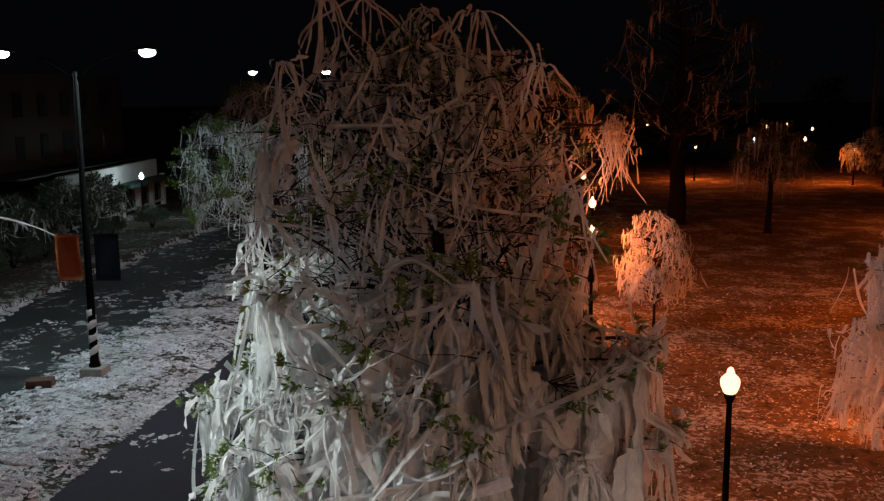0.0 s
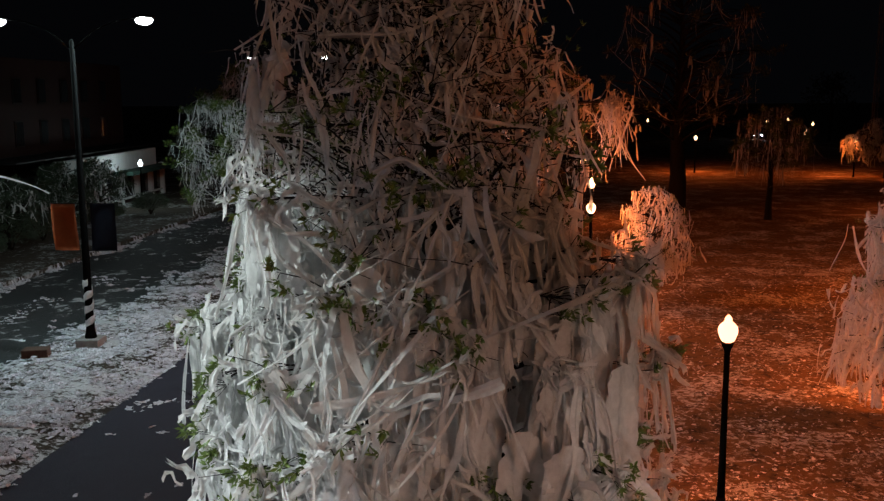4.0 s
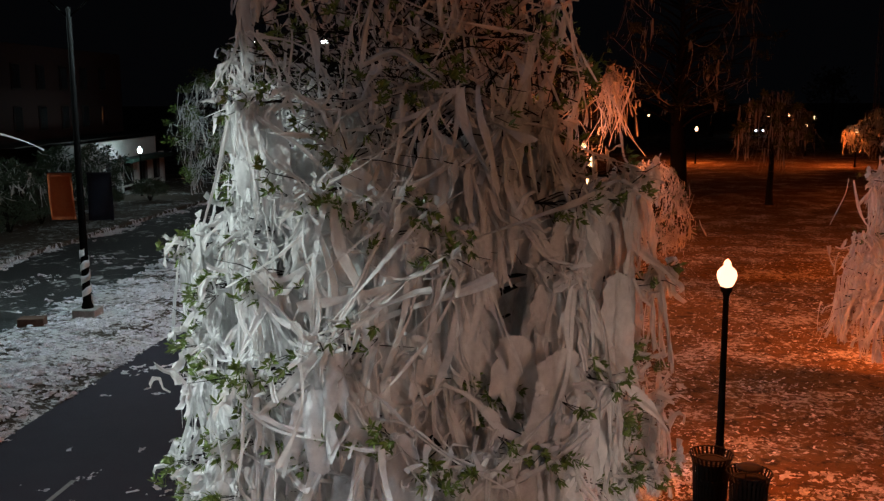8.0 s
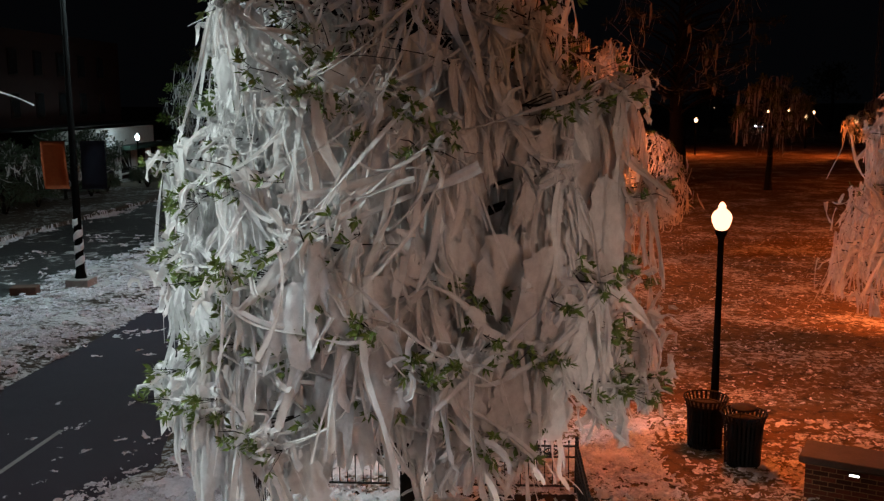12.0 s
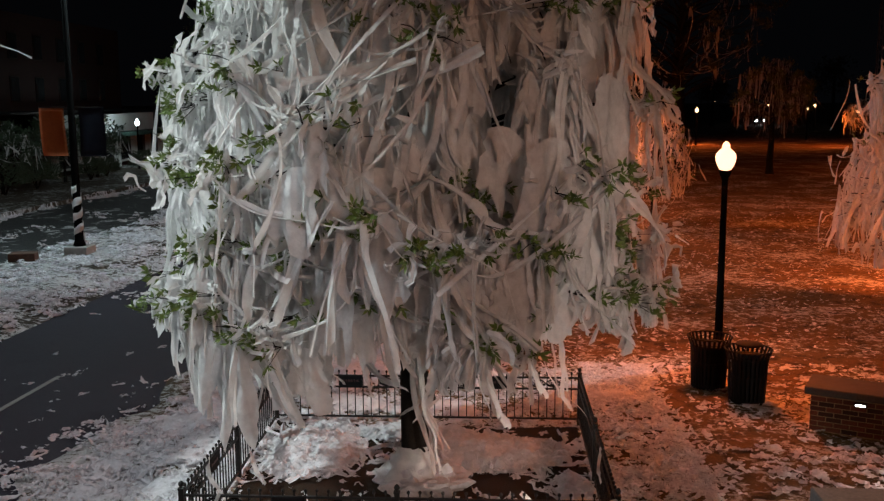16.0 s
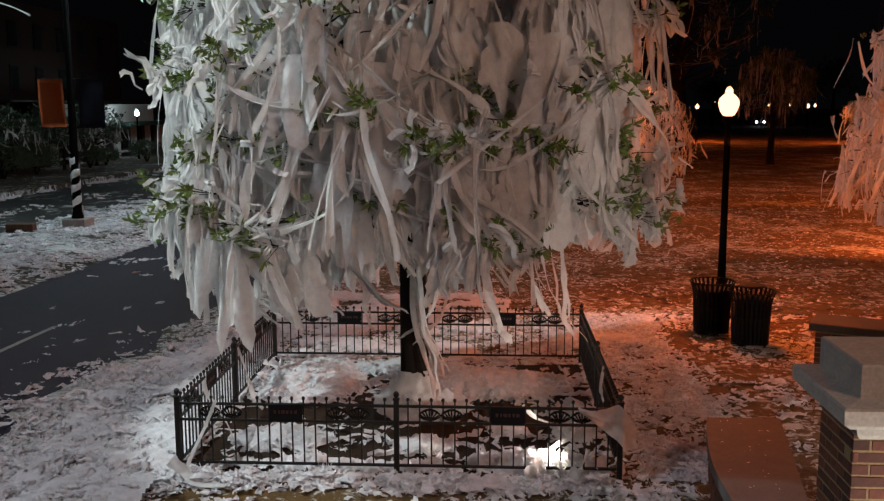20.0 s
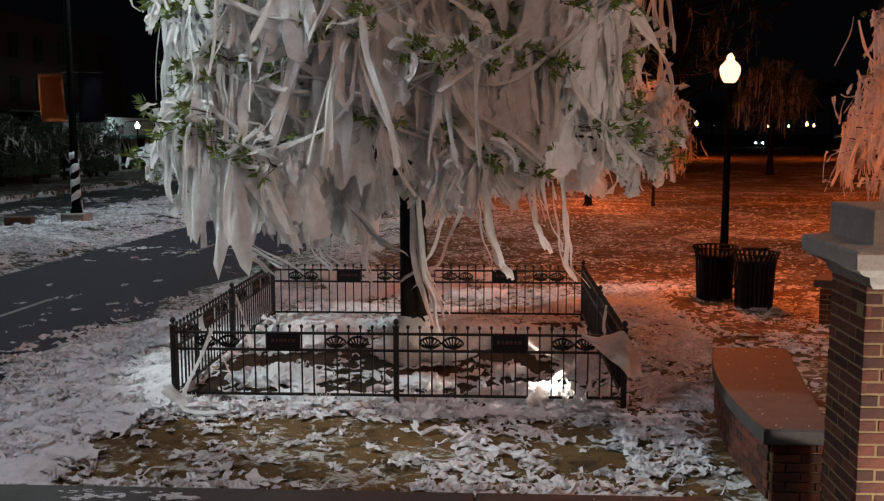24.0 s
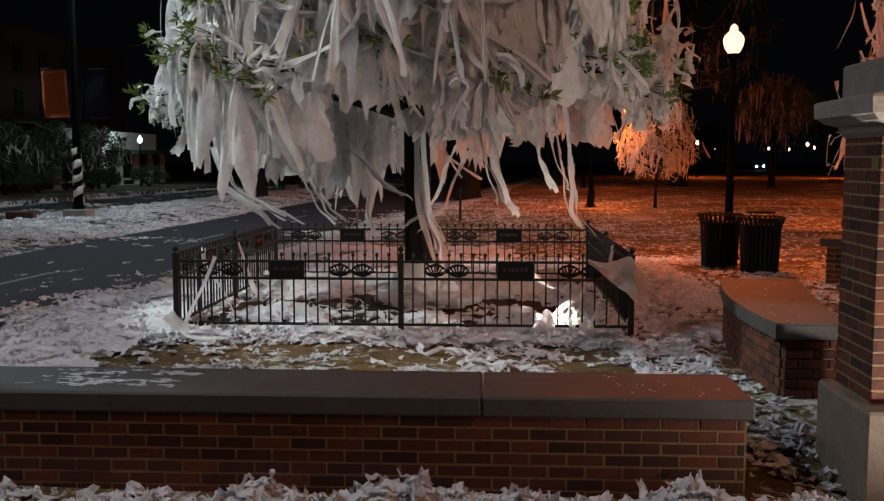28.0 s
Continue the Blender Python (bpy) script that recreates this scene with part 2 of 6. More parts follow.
def median_z(x, y):
    k = smooth_step(edge_street(y), edge_street(y) + 0.25, x) * (1 - smooth_step(edge_median(y) - 1.9, edge_median(y) + 0.05, x))
    return ROAD_Z + (MEDIAN_Z - ROAD_Z + 0.05 * noise.noise((x * 0.5, y * 0.5, 5.0))) * k


def ground_z(x, y):
    if x > edge_verge(y):
        return lawn_z(x, y)
    if x > edge_median(y):
        return ROAD_Z
    if x > edge_street(y):
        return median_z(x, y)
    if x > edge_kerb(y):
        return STREET_Z
    return -0.08


ROWS_Y = [-40, -10, 0, 3, 4] + [4.5 + 0.35 * i for i in range(40)] + [19 + 1.0 * i for i in range(30)] + [52, 60, 75, 100, 150, 250, 400, 700]


def band(name, columns, height, material, label):
    """A strip of ground; columns: functions of y that give x."""
    vs, fs, w = [], [], len(columns)
    for y in ROWS_Y:
        for k, c in enumerate(columns):
            x = c(y)
            vs.append((x, y, height(k, x, y)))
    for i in range(len(ROWS_Y) - 1):
        for k in range(w - 1):
            a = i * w + k
            fs.append((a, a + 1, a + w + 1, a + w))
    return tagged(link_mesh(name, vs, fs, material, smooth=True), label, "ground", kind="structure")


def at_verge(d):
    return lambda y: edge_verge(y) + d


verge_cols = [at_verge(0)] + [at_verge(0.35 * i + 0.02) for i in range(9)]
band("ground_verge", verge_cols, lambda k, x, y: ROAD_Z - 0.06 if k == 0 else lawn_z(x, y), VERGE, "sloping verge under thick torn white paper")
lawn_cols = [at_verge(0.35 * 8 + 0.02)] + [(lambda y, s=s: edge_verge(y) + 2.82 + s) for s in [0.5 * i for i in range(1, 30)] + [18, 24, 34, 50, 90, 200, 700]]
band("ground", lawn_cols, lambda k, x, y: lawn_z(x, y), LAWN, "dormant brown lawn strewn with torn white paper")
band("road", [lambda y: edge_median(y), lambda y: edge_median(y) + 2.2, lambda y: edge_verge(y) - 1.5, lambda y: edge_verge(y) + 0.02], lambda k, x, y: ROAD_Z + (0.02 if k in (1, 2) else 0), ASPHALT, "dark grey asphalt road closed to traffic")
med_cols = [lambda y: edge_street(y), lambda y: edge_street(y) + 0.02] + [(lambda y, s=s: edge_street(y) + s) for s in (0.3, 1, 1.8, 2.6, 3.1, 3.5, 3.9, 4.3, 4.7)] + [lambda y: edge_median(y) + 0.1]
band("median", med_cols, lambda k, x, y: STREET_Z - 0.03 if k == 0 else (ROAD_Z - 0.03 if k == 11 else median_z(x, y)), MEDIAN, "kerbed median buried in white paper")
band("road_far", [lambda y: edge_kerb(y), lambda y: edge_street(y) - 3.5, lambda y: edge_street(y)], lambda k, x, y: STREET_Z + (0.03 if k == 1 else 0), ASPHALT_FAR, "dark damp street with scattered paper")
band("pavement_far", [lambda y: -700, lambda y: -80, lambda y: edge_kerb(y) - 6, lambda y: edge_kerb(y) - 0.15, lambda y: edge_kerb(y) - 0.01, lambda y: edge_kerb(y)], lambda k, x, y: STREET_Z if k == 5 else -0.08, PAVING, "kerbed pavement before the shops")

# lane dashes, worn white paint
LINE = simple("road_paint", (0.13, 0.13, 0.13), (0.26, 0.26, 0.25), 0.8, 20, relief=0.2, depth=0.002)
for k in range(4):
    bm = bmesh.new()
    y0 = 13.6 + 9.1 * k
    x0 = -7.72 + drift(y0 + 2.5) - 0.1 + 0.02 * k
    box(bm, (0, 0, 0), (0.10, 3.2, 0.006), 0.0015, -3.4)
    ob = tagged(part("lane_dash", bm, LINE), "worn white dash painted on the asphalt", "road marking", "lane dashes", "structure")
    ob.location = (x0, y0 + 1.6, ROAD_Z + 0.024)

# ---------------------------------------------------------------- paper strips


class Strips:
    """Gathers folded paper strips into one mesh."""

    def __init__(self, seed):
        self.v, self.f, self.r, self.wind, self.soft, self.joined, self.swing = [], [], random.Random(seed), 0.0, False, False, 1.0

    def strip(self, pts, width, turn, twist, fold=0.35):
        """A ribbon creased lengthwise into three panels, so that its folds stay crisp."""
        r = self.r
        n = len(pts)
        phase, ph2 = r.uniform(0, 6.28), r.uniform(0, 6.28)
        rough = r.choice((0.12, 0.25, 0.45, 0.7))
        taper = r.choice((0.0, 0.0, 0.1, 0.4)) if self.soft else 0.0
        c0, c1 = r.uniform(-0.55, -0.1), r.uniform(0.1, 0.55)
        rows = []
        for i, p in enumerate(pts):
            a = pts[max(0, i - 1)]
            b = pts[min(n - 1, i + 1)]
            tx, ty, tz = b[0] - a[0], b[1] - a[1], b[2] - a[2]
            q = math.sqrt(tx * tx + ty * ty + tz * tz) + 1e-6
            tx, ty, tz = tx / q, ty / q, tz / q
            s = i / max(1, n - 1)
            ang = turn + twist * s + 0.5 * math.sin(phase + 6 * s)
            ux, uy, uz = math.cos(ang), math.sin(ang), 0.15 * math.sin(ang * 2)
            d = ux * tx + uy * ty + uz * tz
            ux, uy, uz = ux - d * tx, uy - d * ty, uz - d * tz
            q = math.sqrt(ux * ux + uy * uy + uz * uz) + 1e-6
            ux, uy, uz = ux / q, uy / q, uz / q
            wx, wy, wz = ty * uz - tz * uy, tz * ux - tx * uz, tx * uy - ty * ux
            pleat = min(1.0, max(0.0, fold * (0.55 + 0.6 * math.sin(ph2 + 4.5 * s))))
            h = width * (0.5 + 0.08 * math.sin(phase * 3 + 7 * s)) * (1 - taper * max(0.0, s - 0.55) / 0.45) * (1 - 0.55 * pleat)
            h *= r.uniform(1 - 0.25 * rough, 1 + 0.2 * rough)
            k = width * 0.42 * pleat
            x, y, z = p
            row = []
            tear = [0.0] * 4
            if i == n - 1:
                tear = [width * r.uniform(-0.5, 0.5) for _ in range(4)]
            for (c, o), e in zip(((-1.0, 0.3 * rough * r.uniform(-1, 1)), (c0, 1.0 + rough * r.uniform(-0.5, 0.5)), (c1, -1.0 + rough * r.uniform(-0.5, 0.5)), (1.0, 0.3 * rough * r.uniform(-1, 1))), tear):
                m = o * (k + 0.12 * h)
                j = c * h * r.uniform(1 - 0.4 * rough, 1 + 0.25 * rough)
                row.append((x + j * ux + m * wx + e * tx, y + j * uy + m * wy + e * ty, z + j * uz + m * wz + e * tz))
            rows.append(row)
        if self.joined:
            base = len(self.v)
            for i, row in enumerate(rows):
                self.v += row
                for j in range(3 if i else 0):
                    c = base + 4 * i + j
                    self.f.append((c - 4, c - 3, c + 1, c))
            return
        for j in range(3):
            base = len(self.v)
            for i, row in enumerate(rows):
                self.v += [row[j], row[j + 1]]
                if i:
                    c = base + 2 * i
                    self.f.append((c - 2, c - 1, c + 1, c))

    def hang(self, p, length, out, width, low=0.05, segs=9, face=None):
        """A strip hanging from p, blown and crumpled on its way down."""
        r = self.r
        ox, oy = out
        sway = (r.gauss(0, 0.22 * self.swing) + self.wind * (2.6 if p[2] < 3.0 else 1.0)) * length
        if self.soft:
            width *= min(1.0, 0.35 + length)
        bend = r.gauss(0, 0.10) * length
        ph, ph2 = r.uniform(0, 6.28), r.uniform(0, 6.28)
        amp = r.uniform(0.005, 0.04) * length
        pts = []
        for i in range(segs + 1):
            s = i / segs
            e = 1 - (1 - s) ** 2
            z = p[2] + 0.05 * math.sin(min(1, 3 * s) * 3.1) - length * (s ** 1.2)
            k = math.sin(ph + 5.5 * s) * amp
            k2 = math.sin(ph2 + 9.0 * s) * amp * 0.6
            pts.append((p[0] + ox * e + sway * s * s + k, p[1] + oy * e + bend * s * s + k2, max(low + 0.03 * math.sin(i * 2.1), z)))
        if face is None:
            self.strip(pts, width, r.uniform(0, 6.28), r.gauss(0, 1.3), r.uniform(0.2, 1.1))
        else:
            self.strip(pts, width, face + r.gauss(0, 0.55), r.gauss(0, 0.8), r.uniform(0.1, 0.8))

    def veil(self, p, across, length, folds, low, segs=10):
        """A gathered sheet of several strips side by side; across: a horizontal vector."""
        r = self.r
        n = 5 + int(11 * math.hypot(*across))
        base = len(self.v)
        ph, k0 = r.uniform(0, 6.28), r.uniform(0.03, 0.065)
        nx, ny = -across[1], across[0]
        q = math.hypot(nx, ny) + 1e-6
        nx, ny = nx / q, ny / q
        cut = [r.uniform(0.6, 1.1) for _ in range(n + 1)]
        cut = [0.08 * cut[max(0, j - 1)] + 0.84 * cut[j] + 0.08 * cut[min(n, j + 1)] for j in range(n + 1)]
        drop = r.uniform(-0.3, 0.3)
        for i in range(segs + 1):
            s = i / segs
            for j in range(n + 1):
                u = j / n - 0.5
                g = 0.65 + 0.35 * min(1, 1.6 * s + 0.1)
                w = k0 * math.sin(ph + folds * u * 6.28 + 1.2 * s) * (0.4 + s)
                w += 0.022 * r.uniform(-1, 1)
                g *= 1 + 0.12 * r.uniform(-1, 1)
                z = p[2] + drop * u - length * s * cut[j] - 0.12 * (abs(u) * 2) ** 2 * (1 - s)
                self.v.append((p[0] + across[0] * u * g + nx * w, p[1] + across[1] * u * g + ny * w, max(low, z)))
        for i in range(segs):
            for j in range(n):
                c = base + i * (n + 1) + j
                self.f.append((c, c + 1, c + n + 2, c + n + 1))

    def wad(self, p, size, count):
        """A crumpled knot of paper caught on a twig."""
        r = self.r
        for _ in range(count):
            x, y, z = p[0] + r.gauss(0, size * 0.4), p[1] + r.gauss(0, size * 0.4), p[2] + r.gauss(0, size * 0.25)
            a, e = r.uniform(0, 6.28), r.uniform(-0.9, 0.7)
            pts = [(x, y, z)]
            for _k in range(4):
                a += r.gauss(0, 0.9)
                e += r.gauss(0, 0.5) - 0.15
                st = size * r.uniform(0.2, 0.45)
                x, y, z = x + st * math.cos(a) * math.cos(e), y + st * math.sin(a) * math.cos(e), z + st * math.sin(e)
                pts.append((x, y, z))
            self.strip(pts, size * r.uniform(0.15, 0.45), r.uniform(0, 6.28), r.gauss(0, 1.5), r.uniform(0.2, 1.2))

    def scrap(self, x, y, z, ln, wd, turn, lift, low=None):
        """A torn crumpled piece lying on the ground; low: the ground's height at a place."""
        r = self.r
        nu, nv = (3, 2) if ln < 0.12 else (5, 3)
        c, s = math.cos(turn), math.sin(turn)
        base = len(self.v)
        tilt, tilt2, bow = r.gauss(0, 0.10), r.gauss(0, 0.12), r.uniform(-0.10, 0.16) * ln
        for i in range(nu + 1):
            for j in range(nv + 1):
                u, v = i / nu - 0.5, j / nv - 0.5
                u2, v2 = (u + r.gauss(0, 0.22) / nu) * ln, (v + r.gauss(0, 0.25) / nv + 0.2 * math.sin(4 * u + turn)) * wd
                px, py = x + u2 * c - v2 * s, y + u2 * s + v2 * c
                g = low(px, py) if low else z
                h = max(0.004, z - g + lift * (0.5 + r.gauss(0, 0.75)) + tilt * u2 + tilt2 * v2 + bow * (0.25 - u * u))
                self.v.append((px, py, g + h))
        for i in range(nu):
            for j in range(nv):
                k = base + i * (nv + 1) + j
                self.f.append((k, k + nv + 1, k + nv + 2, k + 1))

    def drape(self, p, q, sag, width, segs=12):
        r = self.r
        ph = r.uniform(0, 6.28)
        pts = []
        for i in range(segs + 1):
            s = i / segs
            k = 0.03 * math.sin(ph + 8 * s)
            pts.append(tuple(p[j] * (1 - s) + q[j] * s + (k if j < 2 else -sag * 4 * s * (1 - s) + k) for j in range(3)))
        self.strip(pts, width, r.uniform(0, 6.28), r.uniform(-2, 2), r.uniform(0.1, 0.7))

    def done(self, name, material, parent=None, smooth=True):
        return link_mesh(name, self.v, self.f, material, parent, smooth=smooth)


def env(table, z):
    """Radius of the crown at height z, from (height, radius) pairs."""
    for (z0, r0), (z1, r1) in zip(table, table[1:]):
        if z0 <= z <= z1:
            return r0 + (r1 - r0) * (z - z0) / (z1 - z0)
    return table[0][1] if z < table[0][0] else table[-1][1]


def leaf_cluster(v, f, r, p, size, count, spread=0.35):
    for _ in range(count):
        a, e = r.uniform(0, 6.28), r.uniform(-0.5, 1.0)
        d = Vector((math.cos(a) * math.cos(e), math.sin(a) * math.cos(e), math.sin(e)))
        s = d.cross(Vector((r.uniform(-1, 1), r.uniform(-1, 1), 1.3))).normalized()
        o = Vector(p) + d * size * r.uniform(0.0, 0.25) + Vector((r.uniform(-1, 1), r.uniform(-1, 1), r.uniform(-1, 1))) * size * spread
        n = d.cross(s)
        length, w = size * r.uniform(0.55, 1.0), size * r.uniform(0.10, 0.17)
        b = len(v)
        v += [tuple(o), tuple(o + d * length * 0.5 + s * w + n * 0.01), tuple(o + d * length - n * length * 0.12), tuple(o + d * length * 0.5 - s * w + n * 0.01)]
        f += [(b, b + 1, b + 2, b + 3)]


def limb_path(a, b, r, droop=0.15, n=6):
    a, b = Vector(a), Vector(b)
    side = Vector((r.uniform(-1, 1), r.uniform(-1, 1), 0)) * 0.08 * (b - a).length
    pts = []
    for i in range(n + 1):
        s = i / n
        p = a.lerp(b, s) + side * math.sin(math.pi * s) + Vector((0, 0, 1)) * (b - a).length * droop * math.sin(math.pi * s)
        pts.append(p)
    return pts


def sprig(v, f, r, p, way, size):
    """A rosette of narrow leaves at a twig's end."""
    way = Vector(way).normalized()
    u = way.orthogonal().normalized()
    w = way.cross(u)
    for k in range(r.randint(6, 9)):
        a = k * 2.4 + r.uniform(-0.4, 0.4)
        d = (way * r.uniform(0.25, 1.1) + (u * math.cos(a) + w * math.sin(a)) * r.uniform(0.7, 1.0)).normalized()
        s = d.cross(way).normalized()
        n = d.cross(s)
        ln = size * r.uniform(0.6, 1.0)
        wd = ln * r.uniform(0.14, 0.20)
        o = Vector(p) + way * size * r.uniform(-0.35, 0.2)
        b = len(v)
        v += [tuple(o), tuple(o + d * ln * 0.45 + s * wd), tuple(o + d * ln - n * ln * 0.14), tuple(o + d * ln * 0.45 - s * wd), tuple(o + d * ln * 0.45 + n * wd * 0.35)]
        f += [(b, b + 1, b + 4), (b + 1, b + 2, b + 4), (b + 2, b + 3, b + 4), (b + 3, b, b + 4)]


def papered_tree(name, label, place, table, trunk_r, trunk_top, tips, per_tip, seed, front=0.5, strip_w=0.09, length=(0.5, 1.5), low=0.3, leaves=0.6,
                 leaf_size=0.11, segs=9, fill=0, limb_parts=14, wide=0.25, leaf=None):
    """A tree hung with paper. table: (height, crown radius) pairs; tips: how many branch ends carry the paper."""
    r = random.Random(seed)
    tree = thing(name, label, "tree", place)
    z0, z1 = table[0][0], table[-1][0]
    bm = bmesh.new()
    lean = [(0.05 * math.sin(i * 1.3 + seed) * trunk_r * 3 * (i > 0), 0.05 * math.cos(i * 1.7 + seed) * trunk_r * 3 * (i > 0), trunk_top * i / 7) for i in range(8)]
    tube(bm, [(0, 0, -0.1), (0, 0, 0.12)] + lean[1:], [trunk_r * 1.5, trunk_r * 1.12] + [trunk_r * (1 - 0.88 * (i / 7) ** 1.1) for i in range(1, 8)], 14)
    part("trunk", bm, BARK, tree, "", True)
    ends = []
    for _ in range(tips):
        for _try in range(20):
            z = r.uniform(z0, z1)
            if r.random() < (env(table, z) / max(q for _, q in table)) ** 0.6:
                break
        a = r.gauss(-math.pi / 2, 0.95) if r.random() < front else r.uniform(0, 6.283)
        rad = env(table, z) * (r.uniform(0.80, 1.0) if r.random() < 0.75 else r.uniform(0.35, 0.8))
        ends.append(Vector((rad * math.cos(a), rad * math.sin(a), z)))
    twigs = bmesh.new()
    for i, e in enumerate(ends):
        zz = max(trunk_top * 0.18, min(trunk_top * 0.96, e.z - 0.35 * math.hypot(e.x, e.y) * r.uniform(0.6, 1.1)))
        pts = limb_path((0, 0, zz), e, r, 0.08)
        base = min(trunk_r * 0.42, 0.012 + 0.014 * (Vector(pts[0]) - e).length)
        rad = [base * (1 - 0.85 * k / 6) for k in range(7)]
        if i < limb_parts:
            part("limb", tube(bmesh.new(), pts, rad, 6), BARK, tree, "", True)
        else:
            tube(twigs, pts, rad, 4, False)
        for _ in range(3):
            s = r.uniform(0.5, 0.95)
            q = pts[int(s * 6)]
            d = Vector((r.uniform(-1, 1), r.uniform(-1, 1), r.uniform(-0.2, 0.8))) * 0.22 * env(table, e.z)
            tube(twigs, [q, q + d * 0.5 + Vector((0, 0, 0.03)), q + d], [base * 0.3, base * 0.2, base * 0.08], 3, False)
    part("twig", twigs, BARK, tree)["kind"] = "stuff"
    lv, lf = [], []
    for e in ends:
        if r.random() < leaves:
            for _ in range(r.randint(1, 4)):
                o = Vector((e.x * r.uniform(0.98, 1.12), e.y * r.uniform(0.98, 1.12), e.z)) + Vector((r.uniform(-1, 1), r.uniform(-1, 1), r.uniform(-0.8, 0.5))) * 0.22
                leaf_cluster(lv, lf, r, o, leaf_size, r.randint(12, 22), 0.55)
    if lv:
        link_mesh("leaves", lv, lf, leaf or LEAF, tree)["kind"] = "stuff"
    s = Strips(seed + 7)
    q0 = strip_w / 0.09
    for e in ends:
        n = int(per_tip * r.uniform(0.5, 1.5))
        k = Vector((e.x, e.y, 0)).normalized()
        side = Vector((-k.y, k.x, 0))
        if n == 0:
            continue
        s.wad(e, 0.22 * q0, max(1, n // 2))
        if r.random() < wide:
            ac = side * r.uniform(0.15, 0.42) * q0
            b = e + Vector((r.gauss(0, 0.14), r.gauss(0, 0.14), 0.05 + r.gauss(0, 0.08)))
            s.veil(b, (ac.x, ac.y), r.uniform(*length) * r.uniform(0.6, 1.0), r.uniform(1, 4), low + r.uniform(0, 0.6))
        fan = r.random() < 0.4
        for _ in range(n):
            p = e + Vector((r.gauss(0, 0.17), r.gauss(0, 0.17), r.gauss(0, 0.10))) * max(1.0, q0)
            u = r.random()
            w = strip_w * r.choice((0.25, 0.4, 0.6, 0.8, 1.0, 1.25))
            if fan and u < 0.5:
                ln = r.uniform(0.5, 1.2) * q0
                o = side * r.gauss(0, 0.40) * ln + k * r.uniform(-0.05, 0.12)
                s.hang(e, ln, (o.x, o.y), w * 0.8, low + r.uniform(0, 0.4), segs)
            elif u < 0.60:
                ln = r.uniform(*length) * r.choice((0.35, 0.5, 0.8, 1.0, 1.2))
                ang = math.atan2(k.y, k.x) + r.gauss(0, 0.8)
                o = r.uniform(-0.05, 0.2) * q0
                s.hang(p, ln, (o * math.cos(ang), o * math.sin(ang)), w, low + 0.8 * r.random() ** 2, segs)
            else:
                q = min((r.choice(ends) for _ in range(10)), key=lambda c: (c - e).length + (9 if (c - e).length < 0.3 else 0))
                s.drape(p, q + Vector((r.gauss(0, 0.15), r.gauss(0, 0.15), r.gauss(0, 0.1))), r.uniform(-0.02, 0.28) * (q - e).length, w * 0.8, segs + 2)
    for _ in range(fill):
        z = r.uniform(z0 + 0.2, z1)
        a = r.uniform(0, 6.283)
        rad = env(table, z) * r.uniform(0.3, 0.80)
        s.hang((rad * math.cos(a), rad * math.sin(a), z), r.uniform(*length), (r.uniform(-0.1, 0.1), r.uniform(-0.1, 0.1)), strip_w * r.uniform(0.6, 3.0), low + r.uniform(0, 0.5), max(4, segs - 3))
    if s.v:
        ob = s.done("toilet_paper", PAPER)
        ob.location = place
        tagged(ob, "white toilet paper streamers hanging all over the " + name.replace("_", " "), "streamers", kind="stuff")
    return tree, ends


# ---------------------------------------------------------------- the oak inside the fence
OAK = (-0.36, 11.34, 0.0)
# how far the crown reaches to the street, to the lawn and towards the seat wall, by height
STREET_SIDE = [(1.4, 2.6), (1.9, 2.85), (2.35, 3.05), (2.7, 2.75), (3.05, 2.9), (3.5, 2.65), (4.2, 2.8), (4.7, 2.75), (5.15, 3.0), (5.55, 2.65), (6.1, 2.4), (6.7, 2.2), (7.4, 2.1), (8.5, 2.1), (8.85, 1.95), (9.3, 1.5), (9.9, 0.8)]
LAWN_SIDE = [(1.9, 2.5), (2.4, 2.82), (3.1, 2.98), (3.8, 2.8), (4.7, 2.82), (5.3, 2.7), (5.95, 2.58), (6.05, 1.92), (6.5, 1.9), (7.2, 1.85), (7.9, 1.72), (8.5, 1.45), (9.2, 1.15), (9.7, 0.45)]
WALL_SIDE = [(2.0, 2.4), (2.6, 2.6), (3.4, 2.85), (4.6, 2.9), (5.4, 2.55), (6.0, 2.3), (6.6, 1.85), (7.1, 1.65), (8.0, 1.4), (9.0, 1.0), (9.8, 0.4)]
HEM = [(-2.9, 2.1), (-2.4, 1.75), (-1.9, 1.3), (-1.4, 1.2), (-1.0, 1.1), (-0.6, 1.1), (-0.25, 1.4), (0.0, 2.0), (0.35, 2.0), (0.6, 1.55), (0.9, 1.85), (1.5, 2.1), (2.1, 2.35), (2.8, 2.5)]
# boughs that stand out, by the place of their tips from the foot of the trunk
FRONT_BOUGHS = [(-0.42, -1.3, 8.0), (0.48, -1.68, 7.02), (-1.66, -1.63, 6.87), (0.09, -1.61, 7.05), (-1.0, -2.24, 5.97), (-0.2, -2.3, 5.92), (0.67, -1.77, 6.19), (0.25, -2.3, 5.6), (0.38, -2.55, 5.4),
                (-0.72, -2.95, 4.6), (-1.72, -2.03, 4.06), (-0.28, -2.85, 3.71), (0.71, -1.91, 3.84), (1.43, -2.45, 3.48), (2.05, -2.0, 4.04), (0.57, -2.85, 3.41), (1.65, -1.95, 5.12), (-1.49, -2.6, 4.1),
                (-2.14, -2.15, 2.81), (-1.39, -2.5, 2.57), (0.9, -2.5, 2.57), (-1.9, -2.1, 3.43), (2.3, -1.2, 2.67), (-0.03, -2.37, 2.91)]
